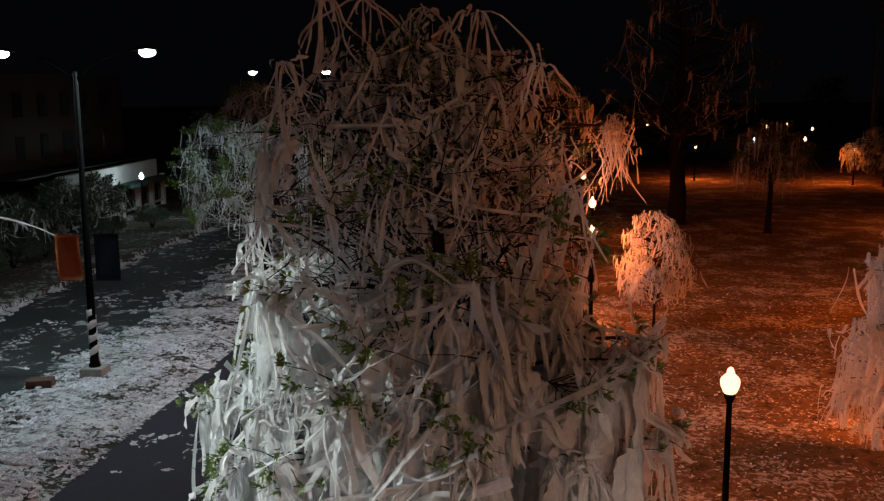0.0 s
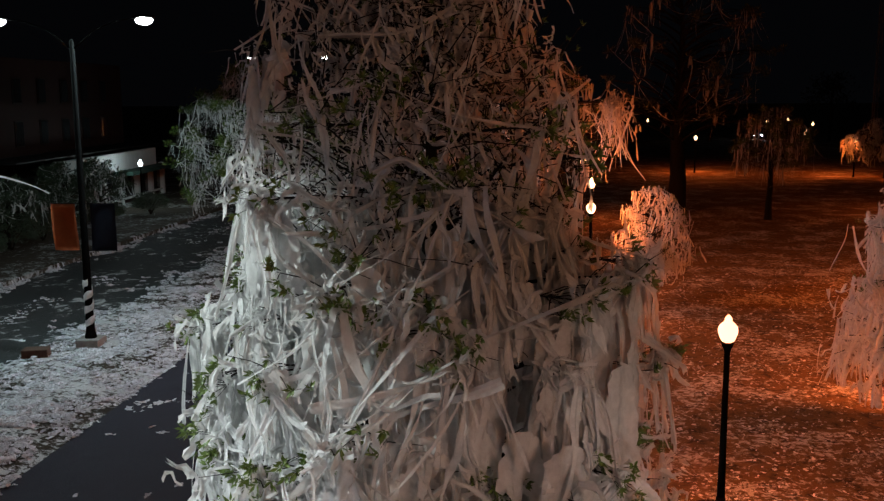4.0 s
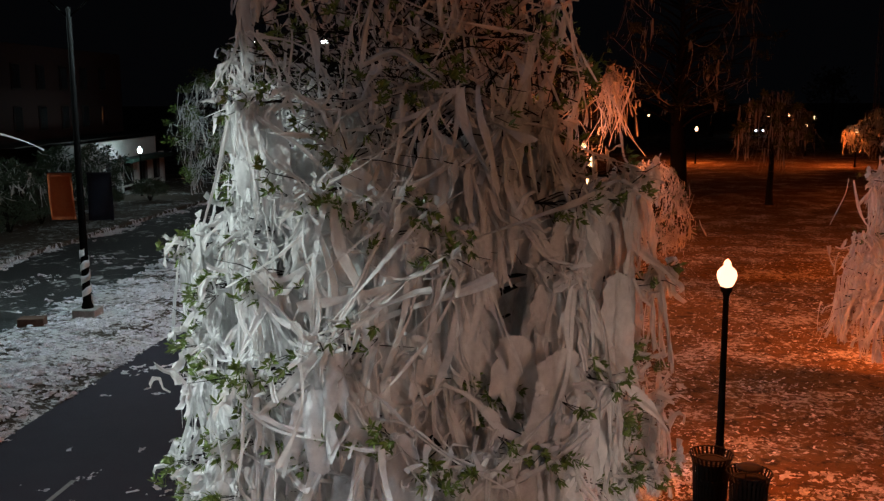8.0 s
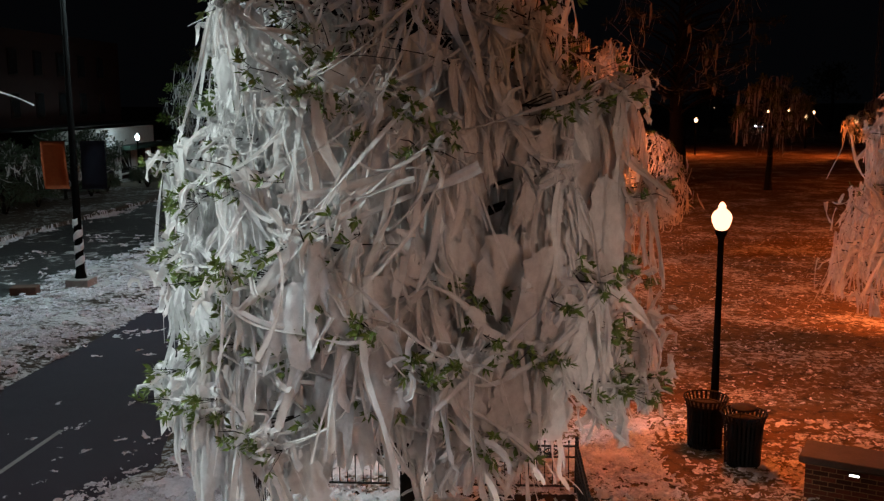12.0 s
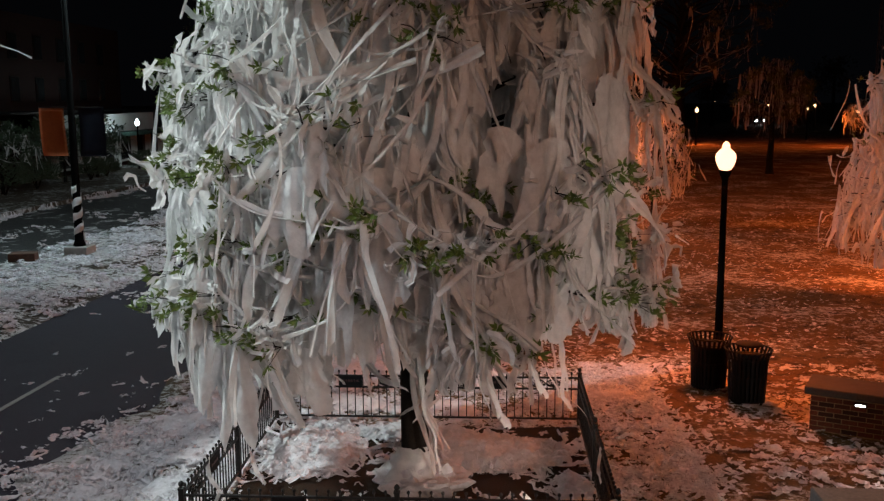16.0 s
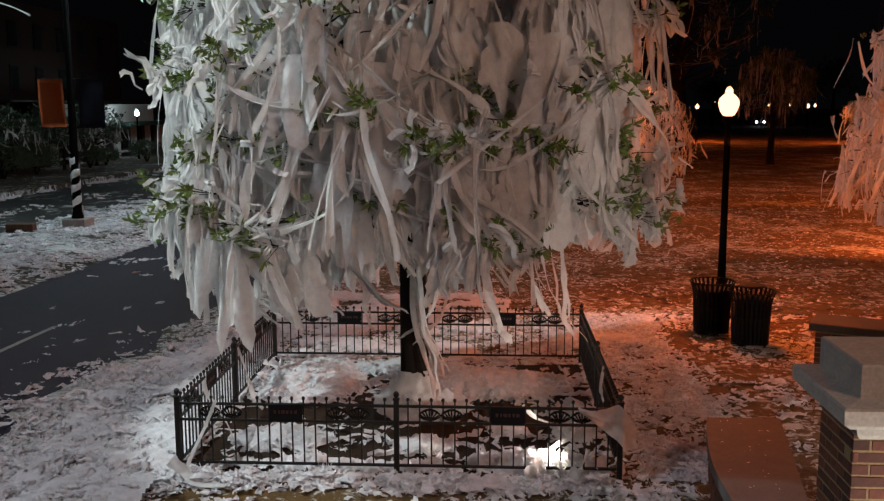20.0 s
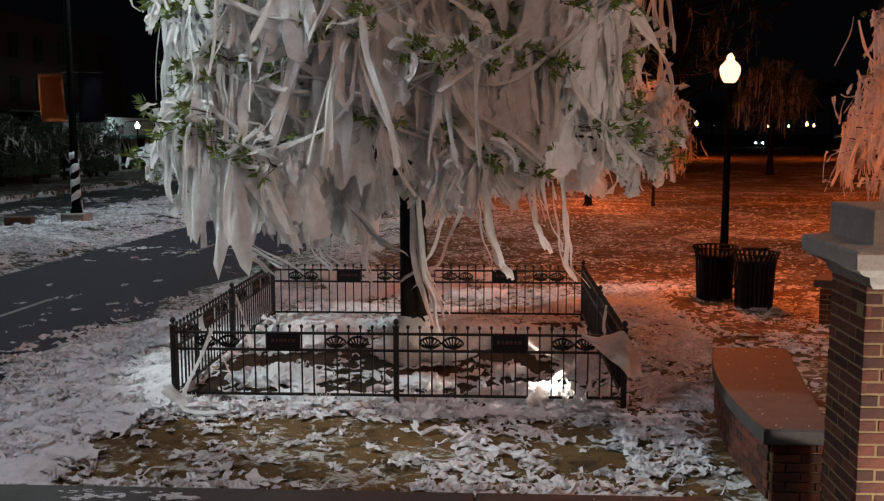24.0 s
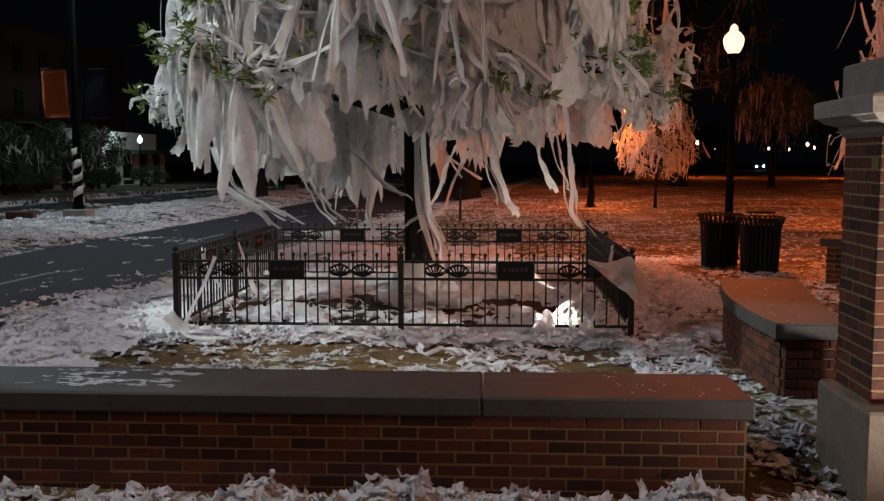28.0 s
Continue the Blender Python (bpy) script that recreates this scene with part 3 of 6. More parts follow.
SIDE_BOUGHS = [(-2.9, 0.2, 5.17), (-2.95, -0.3, 2.45), (-2.75, 0.3, 3.1), (-2.65, -0.5, 4.2), (-2.1, -0.3, 6.7), (-2.15, 0.1, 8.5), (-2.2, 0.0, 7.4), (2.58, 0.0, 5.96), (2.35, -0.7, 5.9), (2.8, -0.2, 4.75), (2.95, 0.2, 3.1), (2.8, -0.4, 2.45), (1.85, 0.0, 7.2), (1.5, -0.2, 8.3)]


def oak_reach(z, a):
    c, s = math.cos(a), math.sin(a)
    x = env(STREET_SIDE if c < 0 else LAWN_SIDE, z)
    y = env(WALL_SIDE, z)
    return 1 / math.sqrt((c / x) ** 2 + (s / y) ** 2)


def papered_oak():
    r = random.Random(3)
    tree = thing("oak_tree", "live oak inside an iron fence, buried in white toilet paper", "tree", OAK)
    bm = bmesh.new()
    tube(bm, [(0.03, 0, -0.1), (0.02, 0, 0.12), (0.0, 0, 1.2), (-0.02, 0.02, 2.4), (0.03, 0.0, 3.8), (-0.03, 0.03, 5.4), (0.05, 0, 7.0), (0.0, 0.02, 8.4), (-0.02, 0, 9.4)], [0.25, 0.185, 0.165, 0.15, 0.13, 0.105, 0.075, 0.045, 0.012], 14)
    part("trunk", bm, BARK, tree, "", True)
    boughs = [Vector(b) for b in FRONT_BOUGHS + SIDE_BOUGHS]
    for _ in range(2600):
        if len(boughs) > 118:
            break
        z, a = r.uniform(2.5, 9.6), r.uniform(0, 6.283)
        q = oak_reach(z, a) * r.uniform(0.80, 0.93)
        b = Vector((q * math.cos(a), q * math.sin(a), z))
        if (1.0 < b.x < 2.5 and -2.2 < b.y < 0.8 and 4.2 < z < 5.7) or (-0.3 < b.x < 2.2 and b.y < 0 and 4.05 < z < 5.25):
            continue
        if all((b - o).length > 0.78 for o in boughs):
            boughs.append(b)
    twigs, ends = bmesh.new(), []
    lv, lf = [], []
    s = Strips(10)
    s.wind, s.soft = 0.05, True
    for i, e in enumerate(boughs):
        flat = Vector((e.x, e.y, 0))
        out = flat.normalized()
        side = Vector((-out.y, out.x, 0))
        thin = smooth_step(6.2, 7.6, e.z)
        s.swing = 0.3 if abs(e.x) > 1.5 else 1.0
        pts = limb_path((0, 0, max(2.2, min(9.2, e.z - 0.32 * flat.length * r.uniform(0.5, 1.1)))), e, r, 0.08)
        base = min(0.07, 0.012 + 0.013 * (Vector(pts[0]) - e).length)
        rad = [base * (1 - 0.85 * k / 6) for k in range(7)]
        if i < 34:
            part("limb", tube(bmesh.new(), pts, rad, 6), BARK, tree, "", True)
        else:
            tube(twigs, pts, rad, 4, False)
        tips = [e]
        for _ in range(6 if e.y < 0.8 else 4):
            tip = e + side * r.gauss(0, 0.30) - out * abs(r.gauss(0, 0.22)) + out * 0.06 + Vector((0, 0, r.gauss(0.02, 0.11)))
            tips.append(tip)
            q = Vector(pts[4]).lerp(e, r.uniform(0.1, 0.8))
            tube(twigs, [q, (q + tip) * 0.5 + Vector((0, 0, 0.04)), tip], [0.010, 0.008, 0.004], 3, False)
        # fine bare twigs, thickest towards the top
        for _ in range(int(4 + 10 * thin)):
            q = Vector(pts[r.randint(2, 6)])
            d = (out * r.uniform(0.2, 1) + side * r.gauss(0, 0.7) + Vector((0, 0, r.uniform(-0.2, 0.9)))) * r.uniform(0.2, 0.55)
            tube(twigs, [q, q + d * 0.5 + Vector((0, 0, 0.03)), q + d], [0.008, 0.006, 0.003], 3, False)
            if thin > 0.3 and r.random() < 0.5:
                sprig(lv, lf, r, q + d, d, 0.07)
        ends += tips
        face = math.atan2(side.y, side.x)
        room = max(0.3, e.z - env(HEM, e.x) + 0.17 * min(e.y, 1.6) - 0.15 + 0.5 * r.random() ** 2.5)
        # leaves stand out past the paper
        if e.z < 8.2 and r.random() < (0.95 if e.z < 6.2 else 0.6):
            for tip in tips:
                if r.random() < (0.75 if e.x < -1.9 or e.z < 4.2 else 0.5):
                    for _ in range(r.randint(2, 5)):
                        o = tip + out * r.uniform(0.08, 0.28) + side * r.gauss(0, 0.09) + Vector((0, 0, r.gauss(-0.01, 0.08)))
                        tube(twigs, [tip - out * 0.08, o], [0.005, 0.003], 3, False)
                        sprig(lv, lf, r, o, out + Vector((r.gauss(0, 0.5), r.gauss(0, 0.5), r.gauss(0.1, 0.5))), 0.125)
        # sheets hung behind the bunches
        if r.random() < 0.95 * (1 - 0.9 * thin):
            for _ in range(5 if e.x < -1.4 else 4):
                ac = side * r.uniform(0.15, 0.75) + out * r.gauss(0, 0.06)
                b = e - out * r.uniform(-0.06, 0.40) + side * r.gauss(0, 0.28) + Vector((0, 0, r.gauss(0, 0.12)))
                s.veil(b, (ac.x, ac.y), min(room, r.uniform(0.35, 1.35)), r.uniform(0.6, 2.4), 0.8)
        # torn crumpled lengths lying along the bough's end
        for tip in tips:
            if thin < 0.6:
                for _ in range(2):
                    s.wad(tip + Vector((r.gauss(0, 0.06), r.gauss(0, 0.06), r.gauss(0.02, 0.05))), r.choice((0.12, 0.2, 0.3)), 3)
            else:
                s.wad(tip, 0.13, 2)
        # a bunch gathered at the bough's end
        lean = r.gauss(0, 0.18)
        for _ in range(int(r.choice((2, 3, 5, 8, 11)) * (1 - 0.6 * thin))):
            ln = min(room, r.uniform(0.3, 1.35))
            o = side * (lean + r.gauss(0, 0.22)) * ln + out * r.uniform(-0.02, 0.16)
            s.hang(e + Vector((r.gauss(0, 0.05), r.gauss(0, 0.05), 0.03)), ln, (o.x, o.y), r.choice((0.045, 0.075, 0.10, 0.115, 0.13)) * (1 - 0.6 * thin), 0.7, 13, face)
        # single lengths from the twigs round it
        for tip in tips[1:]:
            for _ in range(r.choice((0, 0, 1, 2, 3)) if thin < 0.6 else 1):
                ln = min(room, r.uniform(0.25, 1.2) * (1 - 0.35 * thin))
                ang = math.atan2(out.y, out.x) + r.gauss(0, 0.9)
                q = r.uniform(-0.05, 0.14)
                s.hang(tip + Vector((r.gauss(0, 0.07), r.gauss(0, 0.07), r.gauss(0, 0.04))), ln, (q * math.cos(ang), q * math.sin(ang)), r.choice((0.015, 0.03, 0.05, 0.08, 0.10, 0.12)) * (1 - 0.6 * thin), 0.7, 11, face if r.random() < 0.5 else None)
    # lengths thrown from bough to bough
    for e in boughs:
        out = Vector((e.x, e.y, 0)).normalized()
        near = [c for c in boughs if 0.5 < (c - e).length < 1.9 and c.dot(e) > 0]
        for _ in range(3 if e.z > 7 else 6):
            if near:
                c = r.choice(near)
                j = Vector((r.gauss(0, 0.2), r.gauss(0, 0.2), r.gauss(0, 0.12)))
                q = r.uniform(0.35, 1.1)
                j = j * (0.4 if abs(e.x) > 1.5 else 1.0)
                s.drape(e + out * 0.06 + j, e.lerp(c, q) + out * 0.05 - j, r.uniform(0.0 if abs(e.x) > 1.5 else -0.06, 0.25) * q * (c - e).length, r.choice((0.03, 0.05, 0.08, 0.11)) * (0.5 if e.z > 7 else 1.0), 14)
    # a thicket of dull shreds and twigs fills the thin top
    s.swing = 1.0
    for _ in range(900):
        z, a = r.uniform(6.5, 9.5), r.uniform(0, 6.283)
        q = oak_reach(z, a) * r.uniform(0.25, 0.92)
        p = Vector((q * math.cos(a), q * math.sin(a), z))
        if r.random() < 0.55:
            s.wad(p, r.choice((0.14, 0.22, 0.34)), 2)
        else:
            s.hang(p, r.uniform(0.12, 0.5), (r.gauss(0, 0.2), r.gauss(0, 0.2)), r.choice((0.02, 0.04, 0.08, 0.11)), 0.7, 6)
        d = Vector((r.gauss(0, 1), r.gauss(0, 1), r.gauss(0.5, 0.6))) * 0.22
        tube(twigs, [p - d, p + d * 0.2 + Vector((0, 0, 0.03)), p + d], [0.009, 0.007, 0.003], 3, False)
        if r.random() < 0.4:
            sprig(lv, lf, r, p + d, d, 0.08)
    # dull sheets deep inside the crown
    for _ in range(330):
        z, a = r.uniform(2.2, 6.9), r.uniform(0, 6.283)
        q = oak_reach(z, a) * r.uniform(0.45, 0.84)
        x, y = q * math.cos(a), q * math.sin(a)
        ac = Vector((-math.sin(a), math.cos(a))) * r.uniform(0.3, 0.8)
        s.veil((x, y, z), (ac.x, ac.y), min(max(0.3, z - env(HEM, x) + 0.17 * min(y, 1.6) - 0.2), r.uniform(0.6, 1.5)), r.uniform(1.5, 3.5), 0.8)
    # close sheets on the lawn side, where the boughs stand apart
    for k in range(30):
        z = (5.95, 5.2, 4.5)[k % 3] + r.gauss(0, 0.1)
        a = r.uniform(-1.15, 0.35)
        q = oak_reach(z, a) * r.uniform(0.78, 0.95)
        ac = Vector((-math.sin(a), math.cos(a))) * r.uniform(0.6, 1.0)
        s.veil((q * math.cos(a), q * math.sin(a), z), (ac.x, ac.y), r.uniform(0.8, 1.5), r.uniform(1.0, 2.0), 0.8)
    part("twig", twigs, BARK, tree)["kind"] = "stuff"
    link_mesh("leaves", lv, lf, LEAF, tree)["kind"] = "stuff"
    ob = s.done("toilet_paper", PAPER)
    ob.location = OAK
    tagged(ob, "white toilet paper streamers hanging all over the oak tree", "streamers", kind="stuff")
    return tree, ends


oak, oak_ends = papered_oak()

# trees further off
papered_tree("young_oak", "young oak on the lawn draped in lamplit paper", (6.5, 35.6, 0), [(1.3, 1.0), (1.9, 1.35), (3.0, 1.3), (3.9, 0.95), (4.5, 0.4)], 0.06, 4.3, 95, 9, 11, length=(0.3, 0.8), low=1.0, strip_w=0.055,
             leaves=0.4, segs=6, fill=70, limb_parts=6, wide=0.3)
papered_tree("oak_tree", "spreading oak beside the lawn hung with lamplit paper", (10.9, 20.4, 0), [(1.6, 2.7), (2.4, 3.0), (3.4, 2.7), (4.4, 2.5), (5.5, 2.2), (7.0, 1.2), (7.6, 0.3)], 0.16, 7.2, 230, 12, 21, front=0.3, strip_w=0.10,
             length=(0.4, 1.05), low=1.2, leaves=0.1, segs=7, fill=260, limb_parts=8, wide=0.6)
tall_oak, _ = papered_tree("oak_tree", "tall old oak at the lawn's edge trailing paper", (-0.6, 44.5, 0), [(4.2, 6.6), (6.0, 7.2), (8.0, 6.2), (10.0, 4.0), (11.0, 1.0)], 0.5, 9.5, 130, 5, 31, front=0.5,
             length=(0.9, 2.4), low=3.2, leaves=0.3, leaf_size=0.3, strip_w=0.075, segs=6, fill=0, limb_parts=10)
s = Strips(35)
for _ in range(60):
    q, a = abs(s.r.gauss(0, 0.6)), s.r.uniform(0, 6.283)
    p = (5.25 + q * math.cos(a), 38.6 + q * math.sin(a), 7.5 + s.r.gauss(0, 0.35) - 0.5 * q * q)
    ln = s.r.uniform(0.9, 2.6)
    s.hang(p, ln, (0.6 * (5.5 - p[0]) * ln / 2.6 + s.r.gauss(0, 0.12), 0.6 * (38.6 - p[1]) * ln / 2.6), s.r.choice((0.03, 0.05, 0.08)), 3.9, 9)
    s.wad(p, 0.3, 2)
tagged(s.done("toilet_paper", PAPER), "lamplit funnel of paper hanging from the tall oak", "streamers", kind="stuff")
part("limb", tube(bmesh.new(), [(0.2, 0, 5.5), (3.0, -3.0, 7.6), (5.85, -5.9, 7.6)], [0.16, 0.1, 0.03], 6), BARK, tall_oak, "", True)
papered_tree("median_tree", "broad tree on the median hung with white paper", (-10.6, 45.5, MEDIAN_Z), [(3.2, 4.0), (5.0, 4.5), (6.6, 4.0), (8.4, 2.6), (9.6, 0.6)], 0.25, 8.5, 190, 13, 41, front=0.5,
             length=(0.4, 1.5), low=2.6, leaves=0.95, leaf_size=0.26, strip_w=0.045, segs=6, fill=60, limb_parts=10)
papered_tree("oak_tree", "dark tall oak far across the lawn", (13.0, 65.8, 0), [(6.0, 5.0), (9.0, 6.5), (13.0, 5.0), (16.0, 1.0)], 0.62, 14.0, 90, 3, 51, length=(0.6, 1.8), low=4.5, leaves=0.7, leaf_size=0.4, strip_w=0.05, segs=5, limb_parts=8, leaf=DIM_LEAF)
papered_tree("oak_tree", "oak across the lawn with long dim streamers", (17.9, 61.0, 0), [(3.4, 2.0), (4.6, 2.5), (6.2, 2.0), (7.0, 0.7)], 0.22, 6.4, 110, 7, 61, length=(0.8, 1.9), low=2.2, leaves=0.5, leaf_size=0.3, strip_w=0.024, segs=6, limb_parts=8, wide=0.35)
papered_tree("young_oak", "low oak far across the lawn in lamplit paper", (37.0, 91.0, 0), [(2.0, 3.2), (3.2, 4.2), (4.6, 3.0), (5.6, 1.0)], 0.18, 5.0, 90, 10, 71, length=(0.8, 1.8), low=1.2, leaves=0.1, leaf_size=0.3, strip_w=0.09, segs=5, limb_parts=6)
papered_tree("median_tree", "slender tree on the median with loose paper", (-14.3, 21.6, MEDIAN_Z), [(4.2, 1.9), (5.4, 2.2), (6.6, 1.6), (7.4, 0.5)], 0.10, 7.0, 30, 4, 81, length=(0.5, 1.2), low=3.0, leaves=0.5, leaf_size=0.2, segs=6, limb_parts=5)

# ---------------------------------------------------------------- iron fence round the oak
FX0, FX1, FY0, FY1 = -2.61, 1.895, 9.15, 13.54
FXM, FYM = (FX0 + FX1) / 2, (FY0 + FY1) / 2
fence = thing("iron_fence", "low black wrought-iron fence with round finials", "fence", (0, 0, 0))


def post_mesh():
    bm = bmesh.new()
    box(bm, (0, 0, 0.39), (0.054, 0.054, 0.86), 0.004)
    box(bm, (0, 0, 0.828), (0.066, 0.066, 0.016), 0.003)
    lathe(bm, [(0.012, 0.836), (0.013, 0.846), (0.025, 0.858), (0.031, 0.876), (0.025, 0.896), (0.010, 0.908), (0.004, 0.912)], 10)
    return bm


def picket_mesh():
    bm = bmesh.new()
    box(bm, (0, 0, 0.46), (0.015, 0.015, 0.68))
    lathe(bm, [(0.007, 0.80), (0.015, 0.81), (0.019, 0.823), (0.014, 0.837), (0.004, 0.845)], 6)
    return bm


def shell_mesh():
    """An openwork cast shell: a domed rim over ribs that fan out from its foot."""
    bm = bmesh.new()
    rim = [(0.104 * math.cos(a) * (1 + 0.05 * math.sin(5 * a)), 0, -0.020 + 0.072 * math.sin(a)) for a in (math.pi * k / 14 for k in range(15))]
    tube(bm, rim, [0.007 + 0.006 * math.sin(math.pi * k / 14) for k in range(15)], 6)
    tube(bm, [(-0.104, 0, -0.020), (-0.06, 0, -0.046), (0, 0, -0.056), (0.06, 0, -0.046), (0.104, 0, -0.020)], [0.007, 0.010, 0.012, 0.010, 0.007], 6)
    for a in (-74, -50, -26, -2, 24, 50, 74):
        s, c = math.sin(radians(a)), math.cos(radians(a))
        tube(bm, [(0.012 * s, -0.004, -0.050), (0.058 * s, -0.012, -0.042 + 0.044 * c), (0.098 * s, -0.002, -0.024 + 0.076 * c)], [0.006, 0.0095, 0.008], 5)
    box(bm, (0, 0, -0.066), (0.014, 0.010, 0.03))
    box(bm, (0, 0, 0.066), (0.014, 0.010, 0.03))
    return bm


def share(name, source, parent, m, label=""):
    ob = new(name, source.data)
    ob.parent = parent
    ob.matrix_local = m
    if label:
        ob["label"] = label
    return ob


PLAQUE_TEXT = simple("plaque_red", (0.030, 0.006, 0.006), (0.045, 0.008, 0.008), 0.5, 30, relief=0.0)
post0 = part("post", post_mesh(), IRON, fence)
post0.matrix_local = pose(FX0, FY0, 0)
picket0 = shell0 = plaque0 = mark0 = None
for px, py in ((FXM, FY0), (FX1, FY0), (FX0, FYM), (FX1, FYM), (FX0, FY1), (FXM, FY1), (FX1, FY1)):
    share("post", post0, fence, pose(px, py, 0))
sides = []
for y in (FY0, FY1):
    sides += [((FX0, y), 0.0), ((FXM, y), 0.0)]
for x in (FX0, FX1):
    sides += [((x, FY0), 90.0), ((x, FYM), 90.0)]
for n_side, ((sx, sy), turn) in enumerate(sides):
    span = (FX1 - FX0) / 2 if turn == 0 else (FY1 - FY0) / 2
    base = pose(sx, sy, 0, 0, 0, turn)
    for z in (0.13, 0.585, 0.755):
        bm = bmesh.new()
        box(bm, (span / 2, 0, z), (span - 0.054, 0.030, 0.026), 0.003)
        part("rail", bm, IRON, fence).matrix_local = base
    for k in range(1, 19):
        m = base @ pose(span * k / 19, 0, 0)
        if picket0 is None:
            picket0 = part("picket", picket_mesh(), IRON, fence)
            picket0.matrix_local = m
        else:
            share("picket", picket0, fence, m)
    for f in (0.15, 0.25, 0.73, 0.83):
        m = base @ pose(span * f, -0.004, 0.67)
        if shell0 is None:
            shell0 = part("ornament", shell_mesh(), GLOSS_IRON, fence, "cast iron shell-shaped ornament")
            shell0.matrix_local = m
        else:
            share("ornament", shell0, fence, m, "cast iron shell-shaped ornament")
    m = base @ pose(span * 0.5, -0.022, 0.672)
    if plaque0 is None:
        bm = bmesh.new()
        box(bm, (0, 0, 0), (0.34, 0.012, 0.185), 0.003)
        plaque0 = part("plaque", bm, PLASTIC, fence, "black plaque with one worn red line")
        plaque0.matrix_local = m
        bm = bmesh.new()
        for i, w in enumerate((0.035, 0.02, 0.045, 0.03, 0.025, 0.04)):
            box(bm, (-0.11 + 0.042 * i, -0.008, 0.012), (w * 0.8, 0.004, 0.034))
        mark0 = part("lettering", bm, PLAQUE_TEXT, plaque0, "illegible dull red lettering")
    else:
        q = share("plaque", plaque0, fence, m, "black plaque with one worn red line")
        share("lettering", mark0, q, Matrix(), "illegible dull red lettering")

# ---------------------------------------------------------------- low walls and gate pillar
BRICK_L, BRICK_H, JOINT = 0.206, 0.0635, 0.0105
bm = bmesh.new()
box(bm, (0, 0, 0), (BRICK_L, 0.03, BRICK_H), 0.004)
brick_data = part("brick", bm, BRICK).data
bpy.data.objects.remove(bpy.data.objects["brick"])
bm = bmesh.new()
box(bm, (0, 0, 0), (BRICK_L / 2 - JOINT / 2, 0.03, BRICK_H), 0.004)
half_data = part("half_brick", bm, BRICK).data
bpy.data.objects.remove(bpy.data.objects["half_brick"])


def brick_face(parent, a, b, z0, courses, seed):
    """Courses of bricks from a to b; the outer face lies to the right of that line."""
    r = random.Random(seed)
    a, b = Vector((*a, 0)), Vector((*b, 0))
    d = (b - a)
    span = d.length
    d.normalize()
    ang = math.degrees(math.atan2(d.y, d.x))
    for c in range(courses):
        u = 0.0
        z = z0 + (c + 0.5) * (BRICK_H + JOINT)
        first = c % 2 == 1
        while u < span - 0.03:
            short = first
            ln = min(BRICK_L / 2 - JOINT / 2 if short else BRICK_L, span - u)
            first = False
            full = BRICK_L / 2 - JOINT / 2 if short else BRICK_L
            o = new("brick", half_data if short else brick_data)
            o.parent = parent
            p = a + d * (u + ln / 2)
            o.matrix_local = pose(p.x, p.y, z, r.gauss(0, 0.4), 0, ang) @ Matrix.Translation((0, r.gauss(0, 0.0012), 0)) @ Matrix.Diagonal((ln / full, 1, 1, 1))
            u += ln + JOINT


# the seat wall in front of the oak
WALL_X0, WALL_X1, WALL_Y0, WALL_Y1, WALL_TOP = -4.6, 2.05, 5.24, 5.92, 0.39
seat_wall = thing("seat_wall", "low red brick seat wall with a smooth grey stone cap", "wall", (0, 0, 0), kind="structure")
bm = bmesh.new()
box(bm, ((WALL_X0 + WALL_X1) / 2, (WALL_Y0 + WALL_Y1) / 2, -0.02), (WALL_X1 - WALL_X0 - 0.08, WALL_Y1 - WALL_Y0 - 0.08, 0.56))
part("core", bm, MORTAR, seat_wall)
joint_x = 0.49
for x0, x1 in ((WALL_X0, -2.9), (-2.9, joint_x), (joint_x, WALL_X1)):
    bm = bmesh.new()
    box(bm, ((x0 + x1) / 2, (WALL_Y0 + WALL_Y1) / 2, WALL_TOP - 0.06), (x1 - x0 - 0.006, WALL_Y1 - WALL_Y0, 0.12), 0.012)
    part("capstone", bm, CAPSTONE, seat_wall, "smooth grey cast stone cap")

# the curved wing wall
def wing_at(s, side):
    """Points along the curved wing; s from 0 (near) to 1 (far), side 0 is the inner edge."""
    y = 6.80 + 2.72 * s
    x_in = 2.60 + 0.23 * s + 0.22 * math.sin(math.pi * s) * -0.55 + 0.0
    x_out = 3.08 + 0.49 * s
    return (x_in, y) if side == 0 else (x_out, y)


wing = thing("wing_wall", "curved red brick wing wall with a smooth stone cap", "wall", (0, 0, 0), kind="structure")


def prism(ring, z0, z1, material, name, parent, label=""):
    bm = bmesh.new()
    lo = [bm.verts.new((x, y, z0)) for x, y in ring]
    hi = [bm.verts.new((x, y, z1)) for x, y in ring]
    n = len(ring)
    for k in range(n):
        bm.faces.new((lo[k], lo[(k + 1) % n], hi[(k + 1) % n], hi[k]))
    top = bm.faces.new(hi)
    bm.faces.new(lo[::-1])
    bmesh.ops.bevel(bm, geom=list(top.edges), offset=0.012, segments=2, affect="EDGES")
    return part(name, bm, material, parent, label)


steps = [i / 12 for i in range(13)]
ring = [wing_at(s, 0) for s in steps] + [wing_at(s, 1) for s in reversed(steps)]
cx, cy = sum(p[0] for p in ring) / len(ring), sum(p[1] for p in ring) / len(ring)
prism(ring, 0.455, 0.57, CAPSTONE, "capstone", wing, "smooth stone cap in lamplight")
inner = [(x + (cx - x) * 0.10 + (0.03 if x < cx else -0.03), y + (cy - y) * 0.035) for x, y in ring]
prism(inner, -0.3, 0.456, MORTAR, "core", wing)

